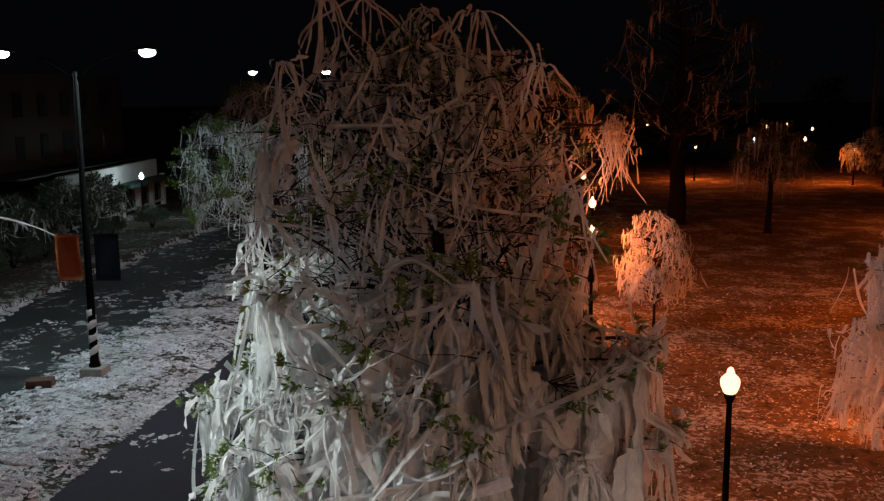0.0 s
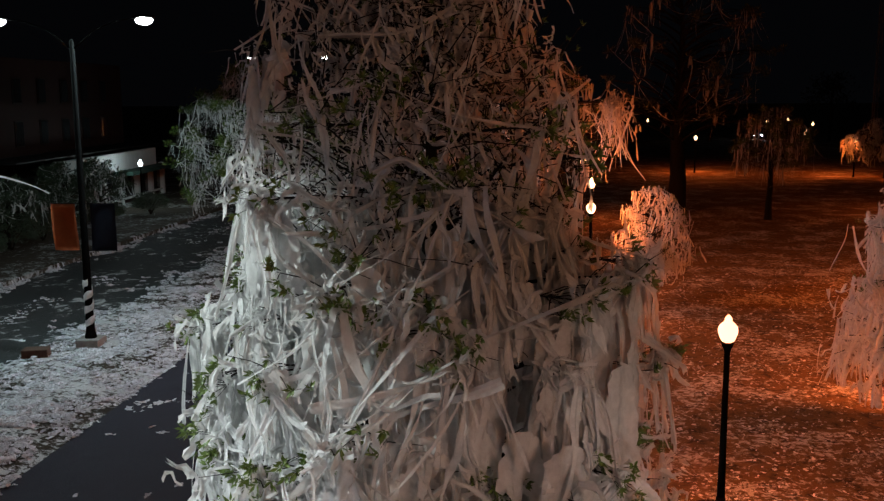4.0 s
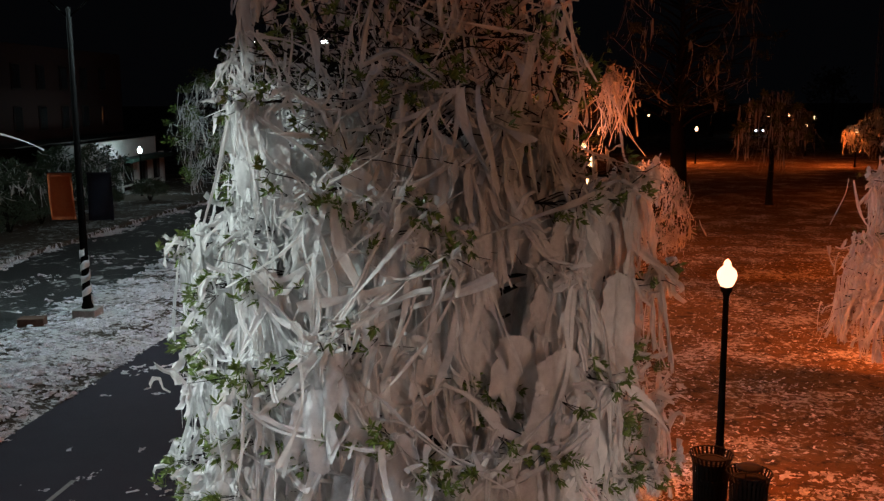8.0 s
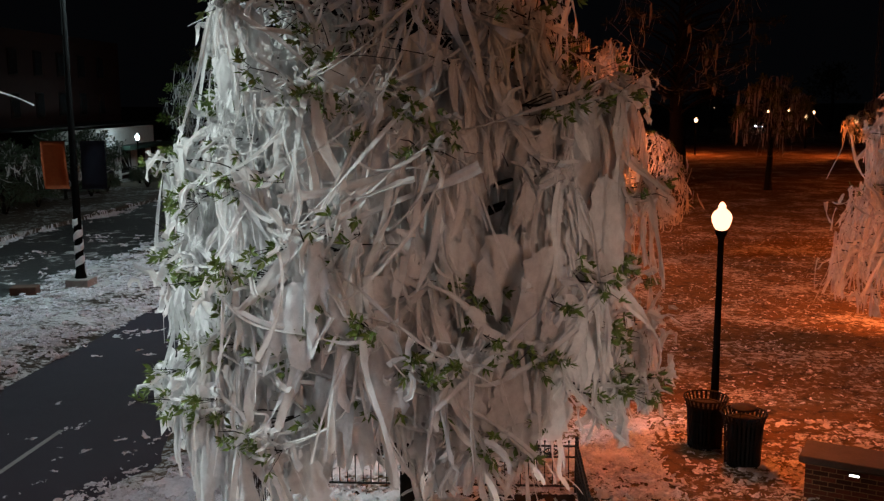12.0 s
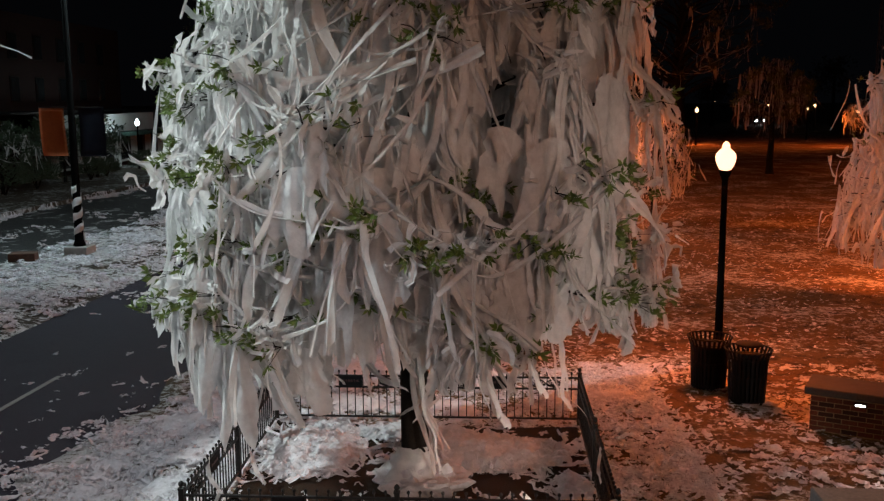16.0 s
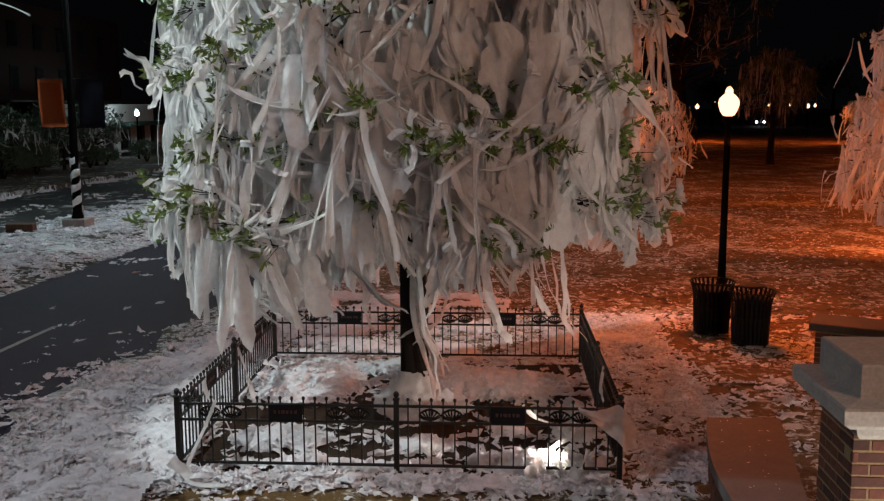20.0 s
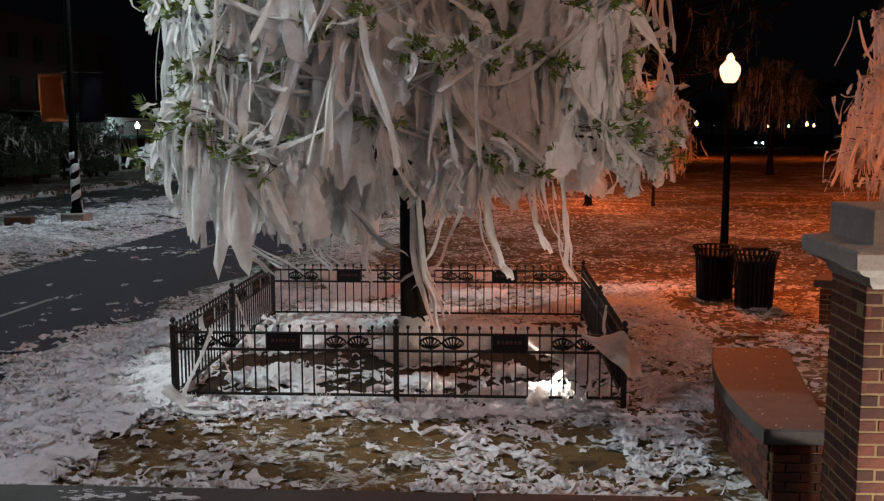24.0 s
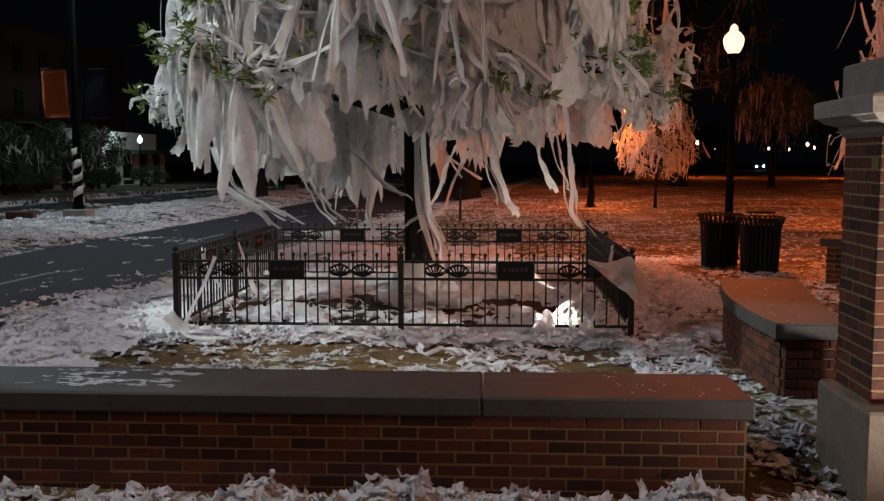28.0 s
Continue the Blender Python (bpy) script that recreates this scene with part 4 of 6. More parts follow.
# the gate pillar
PIL_X, PIL_Y, PIL_W = 3.03, 5.53, 0.56
SHAFT_X, SHAFT_Y = -0.045, 0.05
pillar = thing("gate_pillar", "square red brick gate pillar with moulded stone cap", "pillar", (PIL_X, PIL_Y, -0.25))
bm = bmesh.new()
box(bm, (0, 0, 0.30), (0.82, 0.82, 0.62), 0.015)
part("plinth", bm, PLINTH, pillar, "plain brownish concrete plinth")
bm = bmesh.new()
box(bm, (SHAFT_X, SHAFT_Y, 1.38), (PIL_W - 0.008, PIL_W - 0.008, 1.62))
part("core", bm, MORTAR, pillar)


def square_lathe(bm, profile):
    rings = [[bm.verts.new((sx * r, sy * r, z)) for sx, sy in ((-1, -1), (1, -1), (1, 1), (-1, 1))] for r, z in profile]
    for r, q in zip(rings, rings[1:]):
        for k in range(4):
            bm.faces.new((r[k], r[(k + 1) % 4], q[(k + 1) % 4], q[k]))
    bm.faces.new(rings[0][::-1])
    bm.faces.new(rings[-1])
    return bm


part("cap", square_lathe(bmesh.new(), [(0.325, 2.13), (0.35, 2.16), (0.36, 2.20), (0.42, 2.22), (0.455, 2.25), (0.47, 2.255), (0.475, 2.34), (0.465, 2.355), (0.36, 2.375), (0.345, 2.38)]), STONE, pillar, "moulded pale stone cap")
part("top_block", square_lathe(bmesh.new(), [(0.345, 2.37), (0.345, 2.56), (0.335, 2.57)]), STONE, pillar, "square pale stone block")

# ---------------------------------------------------------------- park lamps


def lamp_globe_profile():
    return [(0.06, 0.0), (0.11, 0.02), (0.15, 0.08), (0.185, 0.17), (0.195, 0.24), (0.18, 0.30), (0.13, 0.36), (0.08, 0.40), (0.07, 0.42), (0.075, 0.45), (0.05, 0.50), (0.015, 0.53)]


POLE_BLACK = simple("pole_black", (0.003, 0.003, 0.003), (0.006, 0.006, 0.006), 1.0, 10, relief=0.1, depth=0.002, spec=0.02)
GLOBE = glow_material("sodium_globe", (1.0, 0.48, 0.28), 2.9)
GLOBE_FAR = glow_material("sodium_globe_far", (1.0, 0.56, 0.28), 5.0)
GLOBE_DIM = glow_material("distant_globe", (1.0, 0.66, 0.38), 3.0)
GLOBE_WHITE = glow_material("white_globe", (0.75, 0.95, 1.0), 9.0)


def park_lamp(place, globe, label, sides=14):
    t = thing("park_lamp", label, "lamp post", place, group="park lamps")
    part("base", lathe(bmesh.new(), [(0.20, 0.0), (0.20, 0.06), (0.15, 0.10), (0.13, 0.35), (0.10, 0.42), (0.09, 0.60), (0.075, 0.64)], sides), POLE_BLACK, t, "", True)
    part("post", lathe(bmesh.new(), [(0.075, 0.63), (0.062, 1.6), (0.052, 3.40), (0.065, 3.41), (0.065, 3.45), (0.09, 3.47), (0.11, 3.55), (0.12, 3.56)], sides), POLE_BLACK, t, "", True)
    part("globe", lathe(bmesh.new(), [(r * 0.92, z * 0.95) for r, z in lamp_globe_profile()], sides, (0, 0, 3.56)), globe, t, "glowing acorn-shaped glass globe", True)
    return t


for i, (px, py) in enumerate(PARK_LAMPS):
    park_lamp((px, py, 0), GLOBE if i == 0 else GLOBE_FAR, "black park lamp with a glowing orange acorn globe")
FAR_LAMPS = [(20.8, 97.4), (34.7, 92.6), (35.6, 110.0), (45.8, 139.0), (26.0, 160.0), (42.5, 150.0), (48.6, 160.0)]
for px, py in FAR_LAMPS:
    park_lamp((px, py, -0.3), GLOBE_FAR, "distant black park lamp with a lit orange globe", 8)
lamp = park_lamp((-24.6, 67.1, -0.6), GLOBE_WHITE, "lamp by the shops with a cool white globe", 8)

# ---------------------------------------------------------------- litter bins by the lamp


def litter_bin(place, label, lid):
    t = thing("litter_bin", label, "trash can", place, group="litter bins")
    t.scale = (1.1, 1.1, 1.12)
    part("liner", lathe(bmesh.new(), [(0.22, 0.03), (0.235, 0.70), (0.20, 0.70), (0.19, 0.10)], 20), PLASTIC, t, "", True)
    for z, r, h in ((0.04, 0.245, 0.04), (0.40, 0.262, 0.03), (0.66, 0.275, 0.03)):
        part("hoop", lathe(bmesh.new(), [(r, z), (r + 0.008, z), (r + 0.008, z + h), (r, z + h)], 24), PLASTIC, t)
    slat = None
    for k in range(28):
        a = k * math.tau / 28
        if slat is None:
            bm = bmesh.new()
            v = [(0.250, 0.02), (0.275, 0.62), (0.292, 0.70), (0.330, 0.795)]
            for (r0, z0), (r1, z1) in zip(v, v[1:]):
                q = [bm.verts.new((r + d, s, z)) for r, z in ((r0, z0), (r1, z1)) for d, s in ((0, -0.019), (0.006, -0.019), (0.006, 0.019), (0, 0.019))]
                for i in range(4):
                    bm.faces.new((q[i], q[(i + 1) % 4], q[4 + (i + 1) % 4], q[4 + i]))
            slat = part("slat", bm, PLASTIC, t)
            slat.matrix_local = Matrix()
        else:
            share("slat", slat, t, Matrix.Rotation(a, 4, "Z"))
    bm = bmesh.new()
    pts = [(0.332 * math.cos(a * math.tau / 28), 0.332 * math.sin(a * math.tau / 28), 0.797) for a in range(29)]
    tube(bm, pts, [0.011] * 29, 6, False)
    part("rim", bm, PLASTIC, t)
    if lid:
        part("lid", lathe(bmesh.new(), [(0.19, 0.855), (0.20, 0.862), (0.17, 0.885), (0.05, 0.90), (0.01, 0.902)], 20), PLASTIC, t, "raised domed lid", True)
        for k in range(3):
            bm = bmesh.new()
            a = k * 2.1
            tube(bm, [(0.26 * math.cos(a), 0.26 * math.sin(a), 0.70), (0.16 * math.cos(a), 0.16 * math.sin(a), 0.868)], [0.008, 0.008], 5)
            part("lid_bracket", bm, PLASTIC, t)
    return t


litter_bin((4.24, 15.65, -0.02), "black slatted steel litter bin with flared rim", False)
litter_bin((4.67, 14.85, -0.02), "black slatted steel litter bin with domed lid", True)

# ---------------------------------------------------------------- brick pedestal with a step light
PED = (6.07, 13.54, 0.0)
pedestal = thing("brick_pedestal", "low red brick pedestal with dark cap and recessed light", "pedestal", PED, -26)
bm = bmesh.new()
box(bm, (0, 0, 0.25), (1.50, 0.60, 0.60))
part("core", bm, MORTAR, pedestal)
bm = bmesh.new()
box(bm, (0, 0, 0.60), (1.68, 0.76, 0.11), 0.012)
part("cap", bm, CAPSTONE, pedestal, "dark smooth stone cap")
bm = bmesh.new()
box(bm, (-0.08, -0.335, 0.47), (0.17, 0.03, 0.06), 0.008)
fit_ = part("step_light", bm, PLASTIC, pedestal, "small rectangular step light")
bm = bmesh.new()
box(bm, (-0.08, -0.352, 0.47), (0.13, 0.008, 0.03), 0.002)
part("lens", bm, glow_material("step_light_lens", (1.0, 0.95, 0.88), 6.0), fit_, "glowing white lens")


def floodlight(place, turn, label):
    t = thing("floodlight", label, "floodlight", place, turn)
    bm = bmesh.new()
    box(bm, (0, 0, 0.16), (0.22, 0.12, 0.16), 0.012)
    part("housing", bm, PLASTIC, t)
    bm = bmesh.new()
    box(bm, (0, 0.066, 0.16), (0.18, 0.008, 0.12), 0.002)
    part("lens", bm, glow_material("flood_lens", (1.0, 0.92, 0.8), 25.0), t, "glaring white lens")
    bm = bmesh.new()
    tube(bm, [(0, 0, -0.05), (0, 0, 0.09)], [0.02, 0.02], 8)
    part("stake", bm, PLASTIC, t)
    return t


floodlight((1.22, 9.62, -0.08), 10, "small black floodlight glaring among heaped paper")
floodlight((6.15, 10.2, 0.0), 60, "small black floodlight by the wing wall")
floodlight((4.4, 4.05, -0.25), 140, "small black floodlight before the brick pillar")

# ---------------------------------------------------------------- street lamps on the median
HEAD_GLOW = glow_material("street_lamp_lens", (0.88, 0.97, 1.0), 14.0)
CONCRETE = simple("concrete", (0.22, 0.21, 0.20), (0.34, 0.33, 0.31), 0.9, 9, relief=0.4)
ORANGE = simple("orange_cloth", (0.34, 0.075, 0.015), (0.46, 0.115, 0.025), 0.9, 5, relief=0.3, depth=0.01)
NAVY = simple("navy_cloth", (0.006, 0.009, 0.022), (0.012, 0.016, 0.034), 0.9, 5, relief=0.3, depth=0.01)


def street_lamp(place, label, wrapped):
    t = thing("street_lamp", label, "street lamp", place, group="street lamps")
    bm = bmesh.new()
    box(bm, (0, 0, 0.08), (0.74, 0.74, 0.34), 0.02)
    part("footing", bm, CONCRETE, t, "square concrete footing")
    part("pole", lathe(bmesh.new(), [(0.19, 0.12), (0.19, 0.30), (0.14, 0.45), (0.125, 1.2), (0.115, 3.0), (0.095, 6.0), (0.075, 9.65), (0.08, 9.68), (0.02, 9.75)], 14), POLE_BLACK, t, "", True)
    for s in (-1, 1):
        bm = bmesh.new()
        pts = [(s * 0.05, 0, 9.45), (s * 0.7, 0, 10.0), (s * 1.4, 0, 10.28), (s * 2.0, 0, 10.36)]
        tube(bm, pts, [0.03, 0.025, 0.022, 0.022], 8)
        arm = part("arm", bm, POLE_BLACK, t, "", True)
        head = bmesh.new()
        bmesh.ops.create_uvsphere(head, u_segments=16, v_segments=8, radius=1, matrix=Matrix.Translation((s * 2.3, 0, 10.40)) @ Matrix.Diagonal((0.36, 0.17, 0.07, 1)))
        part("head", head, PLASTIC, arm, "grey oval luminaire", True)
        lens = bmesh.new()
        bmesh.ops.create_uvsphere(lens, u_segments=16, v_segments=8, radius=1, matrix=Matrix.Translation((s * 2.32, 0, 10.30)) @ Matrix.Diagonal((0.27, 0.20, 0.15, 1)))
        part("lens", lens, HEAD_GLOW, arm, "glaring cool white lens", True)
    if wrapped:
        for s, m, lab in ((-1, ORANGE, "orange cloth banner"), (1, NAVY, "navy cloth banner")):
            bm = bmesh.new()
            cols, rows = 8, 10
            g = [[None] * (cols + 1) for _ in range(rows + 1)]
            for i in range(rows + 1):
                for j in range(cols + 1):
                    u, v = j / cols, i / rows
                    g[i][j] = bm.verts.new((s * (0.24 + 0.80 * u) + (0.05 * v * v if s < 0 else 0), 0.05 * math.sin(u * 5 + v * 3 + s) * v, 4.62 - 1.5 * v))
            for i in range(rows):
                for j in range(cols):
                    bm.faces.new((g[i][j], g[i][j + 1], g[i + 1][j + 1], g[i + 1][j]))
            bmesh.ops.solidify(bm, geom=bm.faces[:], thickness=0.006)
            ban = part("banner", bm, m, t, lab, True)
            for z in (4.63, 3.11):
                bm = bmesh.new()
                tube(bm, [(s * 0.05, 0, z), (s * 1.06, 0, z)], [0.014, 0.012], 6)
                part("rod", bm, IRON, ban)
        v, f = [], []
        for i in range(90):
            a = i * 0.27
            z = 0.34 + 1.66 * i / 89
            rr = (0.20 if z < 0.3 else 0.20 - (z - 0.3) * 0.4 if z < 0.45 else 0.142) + 0.008 + 0.006 * math.sin(i * 1.3)
            v += [(rr * math.cos(a), rr * math.sin(a), z), (rr * math.cos(a), rr * math.sin(a), z + 0.23 + 0.03 * math.sin(i * 0.7))]
            if i:
                b = 2 * i
                f.append((b - 2, b, b + 1, b - 1))
        ob = link_mesh("paper_wrap", v, f, PAPER, t, "white paper spiralling up the pole", True)
        ob.modifiers.new("thick", "SOLIDIFY").thickness = 0.004
    return t


street_lamp((-12.6, 29.54, MEDIAN_Z), "tall black twin street lamp wrapped with white paper", True)
street_lamp((-12.2, 60.0, MEDIAN_Z), "tall black twin street lamp further up the median", False)
bm = bmesh.new()
box(bm, (0, 0, 0.14), (0.78, 0.5, 0.28), 0.02, 12)
CARD = simple("brown_card", (0.06, 0.033, 0.022), (0.10, 0.058, 0.038), 0.9, 7)
tagged(part("cardboard_box", bm, CARD), "brown cardboard box lying on the papered median", "box").location = (-13.75, 28.1, MEDIAN_Z - 0.02)

# ---------------------------------------------------------------- the shops over the street
WHITE_WALL = simple("white_stucco", (0.50, 0.52, 0.50), (0.66, 0.67, 0.64), 0.9, 1.5, relief=0.3)
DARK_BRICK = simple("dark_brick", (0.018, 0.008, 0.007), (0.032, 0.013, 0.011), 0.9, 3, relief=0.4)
GLASS = simple("shop_glass", (0.012, 0.014, 0.016), (0.03, 0.034, 0.036), 0.12, 1.0, relief=0.0)
GREEN_CANVAS = simple("green_canvas", (0.012, 0.035, 0.026), (0.022, 0.055, 0.042), 0.85, 3)
shop = thing("shop_building", "low shop with white fascia and dark brick storey", "building", (-27.0, 55.0, -0.1))


def slab(name, c, s, material, parent, label="", bevel=0.02):
    bm = bmesh.new()
    box(bm, c, s, bevel)
    return part(name, bm, material, parent, label)


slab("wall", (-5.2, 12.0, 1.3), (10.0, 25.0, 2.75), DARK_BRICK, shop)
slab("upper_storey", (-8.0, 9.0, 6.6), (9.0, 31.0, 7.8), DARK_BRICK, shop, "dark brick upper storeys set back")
slab("fascia", (-0.05, 12.9, 3.24), (0.5, 17.4, 1.32), WHITE_WALL, shop, "plain white fascia board")
slab("roof", (-5.4, 12.2, 4.1), (10.0, 25.0, 0.12), IRON, shop)
slab("awning", (0.75, 17.5, 2.45), (1.5, 9.0, 0.28), GREEN_CANVAS, shop, "dark green canvas awning")
for y in (4.0, 7.5, 11.0, 14.2, 17.5, 20.5, 23.2):
    slab("column", (0.05, y, 1.25), (0.35, 0.42, 2.7), WHITE_WALL, shop, "white square column")
for y in (5.75, 9.25, 12.6, 15.85, 19.0, 21.85):
    w = slab("window", (-0.12, y, 1.45), (0.08, 2.5, 1.9), IRON, shop)
    slab("pane", (-0.06, y - 0.6, 1.45), (0.03, 1.1, 1.7), GLASS, w)
    slab("pane", (-0.06, y + 0.6, 1.45), (0.03, 1.1, 1.7), GLASS, w)
    slab("sill", (0.02, y, 0.42), (0.25, 2.6, 0.12), WHITE_WALL, w)
for y in (-4, -0.5, 3, 6.5, 10, 13.5, 17, 20.5):
    for z in (5.6, 8.4):
        w = slab("window", (-3.47, y, z), (0.08, 1.2, 1.7), IRON, shop)
        slab("pane", (-3.41, y, z), (0.03, 1.0, 1.5), GLASS, w)
tan_house = thing("shop_building", "low tan building behind clipped shrubs", "building", (-27.5, 38.0, -0.1))
TAN = simple("tan_wall", (0.25, 0.19, 0.12), (0.36, 0.28, 0.18), 0.9, 2)
slab("wall", (-4.0, 5.0, 1.3), (8.0, 15.0, 2.8), TAN, tan_house)
slab("roof", (-4.0, 5.0, 2.8), (8.8, 15.8, 0.25), CONCRETE, tan_house)
for y in (0.5, 4.0, 7.5, 10.5):
    w = slab("window", (0.02, y, 1.3), (0.08, 1.7, 1.5), IRON, tan_house)
    slab("pane", (0.07, y, 1.3), (0.03, 1.5, 1.3), GLASS, w)
slab("door", (0.03, 2.3, 0.95), (0.09, 1.0, 2.05), WHITE_WALL, tan_house)
lamp_light("shop_lamp_glow", "POINT", (-24.6, 67.1, 3.2), 260, COOL, 0.3)


def shrub(place, rad, height, seed, label):
    r = random.Random(seed)
    t = thing("shrub", label, "shrub", place, group="clipped shrubs")
    for k in range(5):
        a = k * 1.26
        bm = bmesh.new()
        tube(bm, [(0, 0, -0.05), (0.25 * rad * math.cos(a), 0.25 * rad * math.sin(a), height * 0.4), (0.6 * rad * math.cos(a), 0.6 * rad * math.sin(a), height * 0.75)], [0.04, 0.03, 0.01], 5)
        part("stem", bm, BARK, t)
    v, f = [], []
    for _ in range(420):
        a, e = r.uniform(0, 6.283), math.asin(r.uniform(-0.5, 1))
        k = r.uniform(0.7, 1.02) + 0.08 * math.sin(3 * a + seed)
        leaf_cluster(v, f, r, (rad * k * math.cos(a) * math.cos(e), rad * k * math.sin(a) * math.cos(e), height * 0.5 + height * 0.5 * k * math.sin(e)), 0.20, 6)
    link_mesh("leaves", v, f, DIM_LEAF, t)["kind"] = "stuff"
    return t


for i, (x, y, rr, h) in enumerate(((-22.9, 64.0, 1.2, 1.5), (-24.8, 52.0, 1.3, 1.7), (-24.9, 48.6, 1.5, 1.9), (-24.2, 57.8, 1.0, 1.4), (-24.6, 45.0, 1.2, 1.6), (-24.5, 61.0, 0.9, 1.2))):
    shrub((x, y, -0.1), rr, h, 200 + i, "round clipped dark green shrub before the shops")
for i, (x, y, h) in enumerate(((-25.0, 56.0, 4.2), (-24.7, 60.0, 3.9), (-25.2, 49.0, 3.8), (-25.6, 43.5, 4.4), (-26.0, 40.0, 4.0))):
    papered_tree("street_tree", "small dark street tree with a few paper strings", (x, y, -0.1), [(1.6, 1.3), (2.4, 1.9), (h - 0.8, 1.5), (h, 0.5)], 0.09, h - 0.4, 80, 2.2, 300 + i, length=(0.4, 1.0), low=1.0, leaves=1.0,
                 leaf_size=0.30, segs=5, limb_parts=5, wide=0.0, leaf=DIM_LEAF)

# ---------------------------------------------------------------- signs, car and mast across the lawn
BLUE = simple("blue_enamel", (0.02, 0.10, 0.26), (0.03, 0.15, 0.36), 0.4, 8)
GALV = simple("galvanised", (0.16, 0.16, 0.17), (0.26, 0.26, 0.27), 0.5, 15, metal=0.6)
sign = thing("sign_post", "grey metal post with a round blue sign", "sign", (-3.15, 25.6, -0.06))
part("post", tube(bmesh.new(), [(0, 0, -0.1), (0, 0, 1.95)], [0.035, 0.035], 8), GALV, sign)
bm = bmesh.new()
bmesh.ops.create_cone(bm, cap_ends=True, segments=20, radius1=0.2, radius2=0.2, depth=0.015, matrix=Matrix.Translation((0.05, -0.045, 1.75)) @ Matrix.Rotation(radians(90), 4, "X"))
part("plate", bm, BLUE, sign, "round blue plate")
stub = thing("sign_post", "short dark post standing on the lawn", "post", (-0.4, 26.9, 0.0))
part("post", tube(bmesh.new(), [(0, 0, -0.1), (0, 0, 1.15)], [0.04, 0.04], 8), IRON, stub)
bm = bmesh.new()
box(bm, (0, -0.05, 1.1), (0.34, 0.02, 0.24), 0.004)
part("plate", bm, PLASTIC, stub)

CAR_PAINT = simple("dark_car_paint", (0.015, 0.017, 0.022), (0.025, 0.028, 0.034), 0.25, 3, relief=0.0)
car = thing("car", "dark parked car far off with headlights on", "car", (46.5, 170.0, 0.0), 80)
bm = bmesh.new()
prof = [(-2.1, 0.35), (-2.15, 0.75), (-1.2, 0.9), (-0.6, 1.4), (0.9, 1.42), (1.6, 0.95), (2.1, 0.85), (2.15, 0.4)]
l_ = [bm.verts.new((x, -0.85, z)) for x, z in prof]
r_ = [bm.verts.new((x, 0.85, z)) for x, z in prof]
for k in range(8):
    bm.faces.new((l_[k], l_[(k + 1) % 8], r_[(k + 1) % 8], r_[k]))
bm.faces.new(l_[::-1])
bm.faces.new(r_)
bmesh.ops.bevel(bm, geom=bm.edges[:], offset=0.07, segments=2, affect="EDGES")
part("body", bm, CAR_PAINT, car, "", True)
for x in (-1.35, 1.35):
    for y in (-0.82, 0.82):
        bm = bmesh.new()
        bmesh.ops.create_cone(bm, cap_ends=True, segments=18, radius1=0.33, radius2=0.33, depth=0.22, matrix=Matrix.Translation((x, y, 0.33)) @ Matrix.Rotation(radians(90), 4, "X"))
        part("wheel", bm, PLASTIC, car)
HEADLIGHT = glow_material("headlight", (0.7, 0.85, 1.0), 45.0)
for y in (-0.6, 0.6):
    bm = bmesh.new()
    bmesh.ops.create_uvsphere(bm, u_segments=12, v_segments=8, radius=0.17, matrix=Matrix.Translation((-2.12, y, 0.68)))
    part("headlight", bm, HEADLIGHT, car, "lit bluish headlight", True)

mast = thing("lattice_mast", "pale steel lattice mast beyond the lawn", "mast", (40.7, 104.0, 0.0))
for k in range(3):
    a = k * 2.094
    part("leg", tube(bmesh.new(), [(0.35 * math.cos(a), 0.35 * math.sin(a), -0.2), (0.2 * math.cos(a), 0.2 * math.sin(a), 19.5)], [0.04, 0.03], 6), GALV, mast)
bm = bmesh.new()
for i in range(26):
    z0, z1 = i * 0.75, (i + 1) * 0.75
    for k in range(3):
        a, b = k * 2.094, (k + 1) * 2.094
        q0, q1 = 0.35 - 0.15 * z0 / 19.5, 0.35 - 0.15 * z1 / 19.5
        tube(bm, [(q0 * math.cos(a), q0 * math.sin(a), z0), (q1 * math.cos(b), q1 * math.sin(b), z1)], [0.015, 0.015], 4, False)
part("lattice", bm, GALV, mast)["kind"] = "stuff"
for z in (15.5, 17.8):
    slab("lamp_head", (0, -0.3, z), (0.7, 0.2, 0.22), GALV, mast)
park_lamp((40.6, 178.0, 0.0), GLOBE_DIM, "very distant lit park lamp", 8)

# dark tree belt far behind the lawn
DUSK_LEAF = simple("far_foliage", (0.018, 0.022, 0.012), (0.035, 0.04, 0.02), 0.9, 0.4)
rb = random.Random(77)
for k in range(11):
    x, y = -20 + 14.5 * k + rb.uniform(-3, 3), 150 + rb.uniform(-8, 12)
    t = thing("far_tree", "dark bare tree in the belt beyond the lawn", "tree", (x, y, 0), group="far tree belt")
    h = rb.uniform(7, 12)
    part("trunk", tube(bmesh.new(), [(0, 0, -0.3), (0.2, 0, h * 0.4), (0.1, 0.1, h * 0.9)], [0.4, 0.28, 0.05], 7), BARK, t)
    v, f = [], []
    for _ in range(260):
        a, e, q = rb.uniform(0, 6.283), rb.uniform(-0.6, 1.4), rb.uniform(0.3, 1.0)
        leaf_cluster(v, f, rb, (q * h * 0.42 * math.cos(a) * math.cos(e), q * h * 0.42 * math.sin(a) * math.cos(e), h * 0.62 + q * h * 0.36 * math.sin(e)), 0.9, 4)
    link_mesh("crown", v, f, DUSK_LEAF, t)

# ---------------------------------------------------------------- torn paper lying about


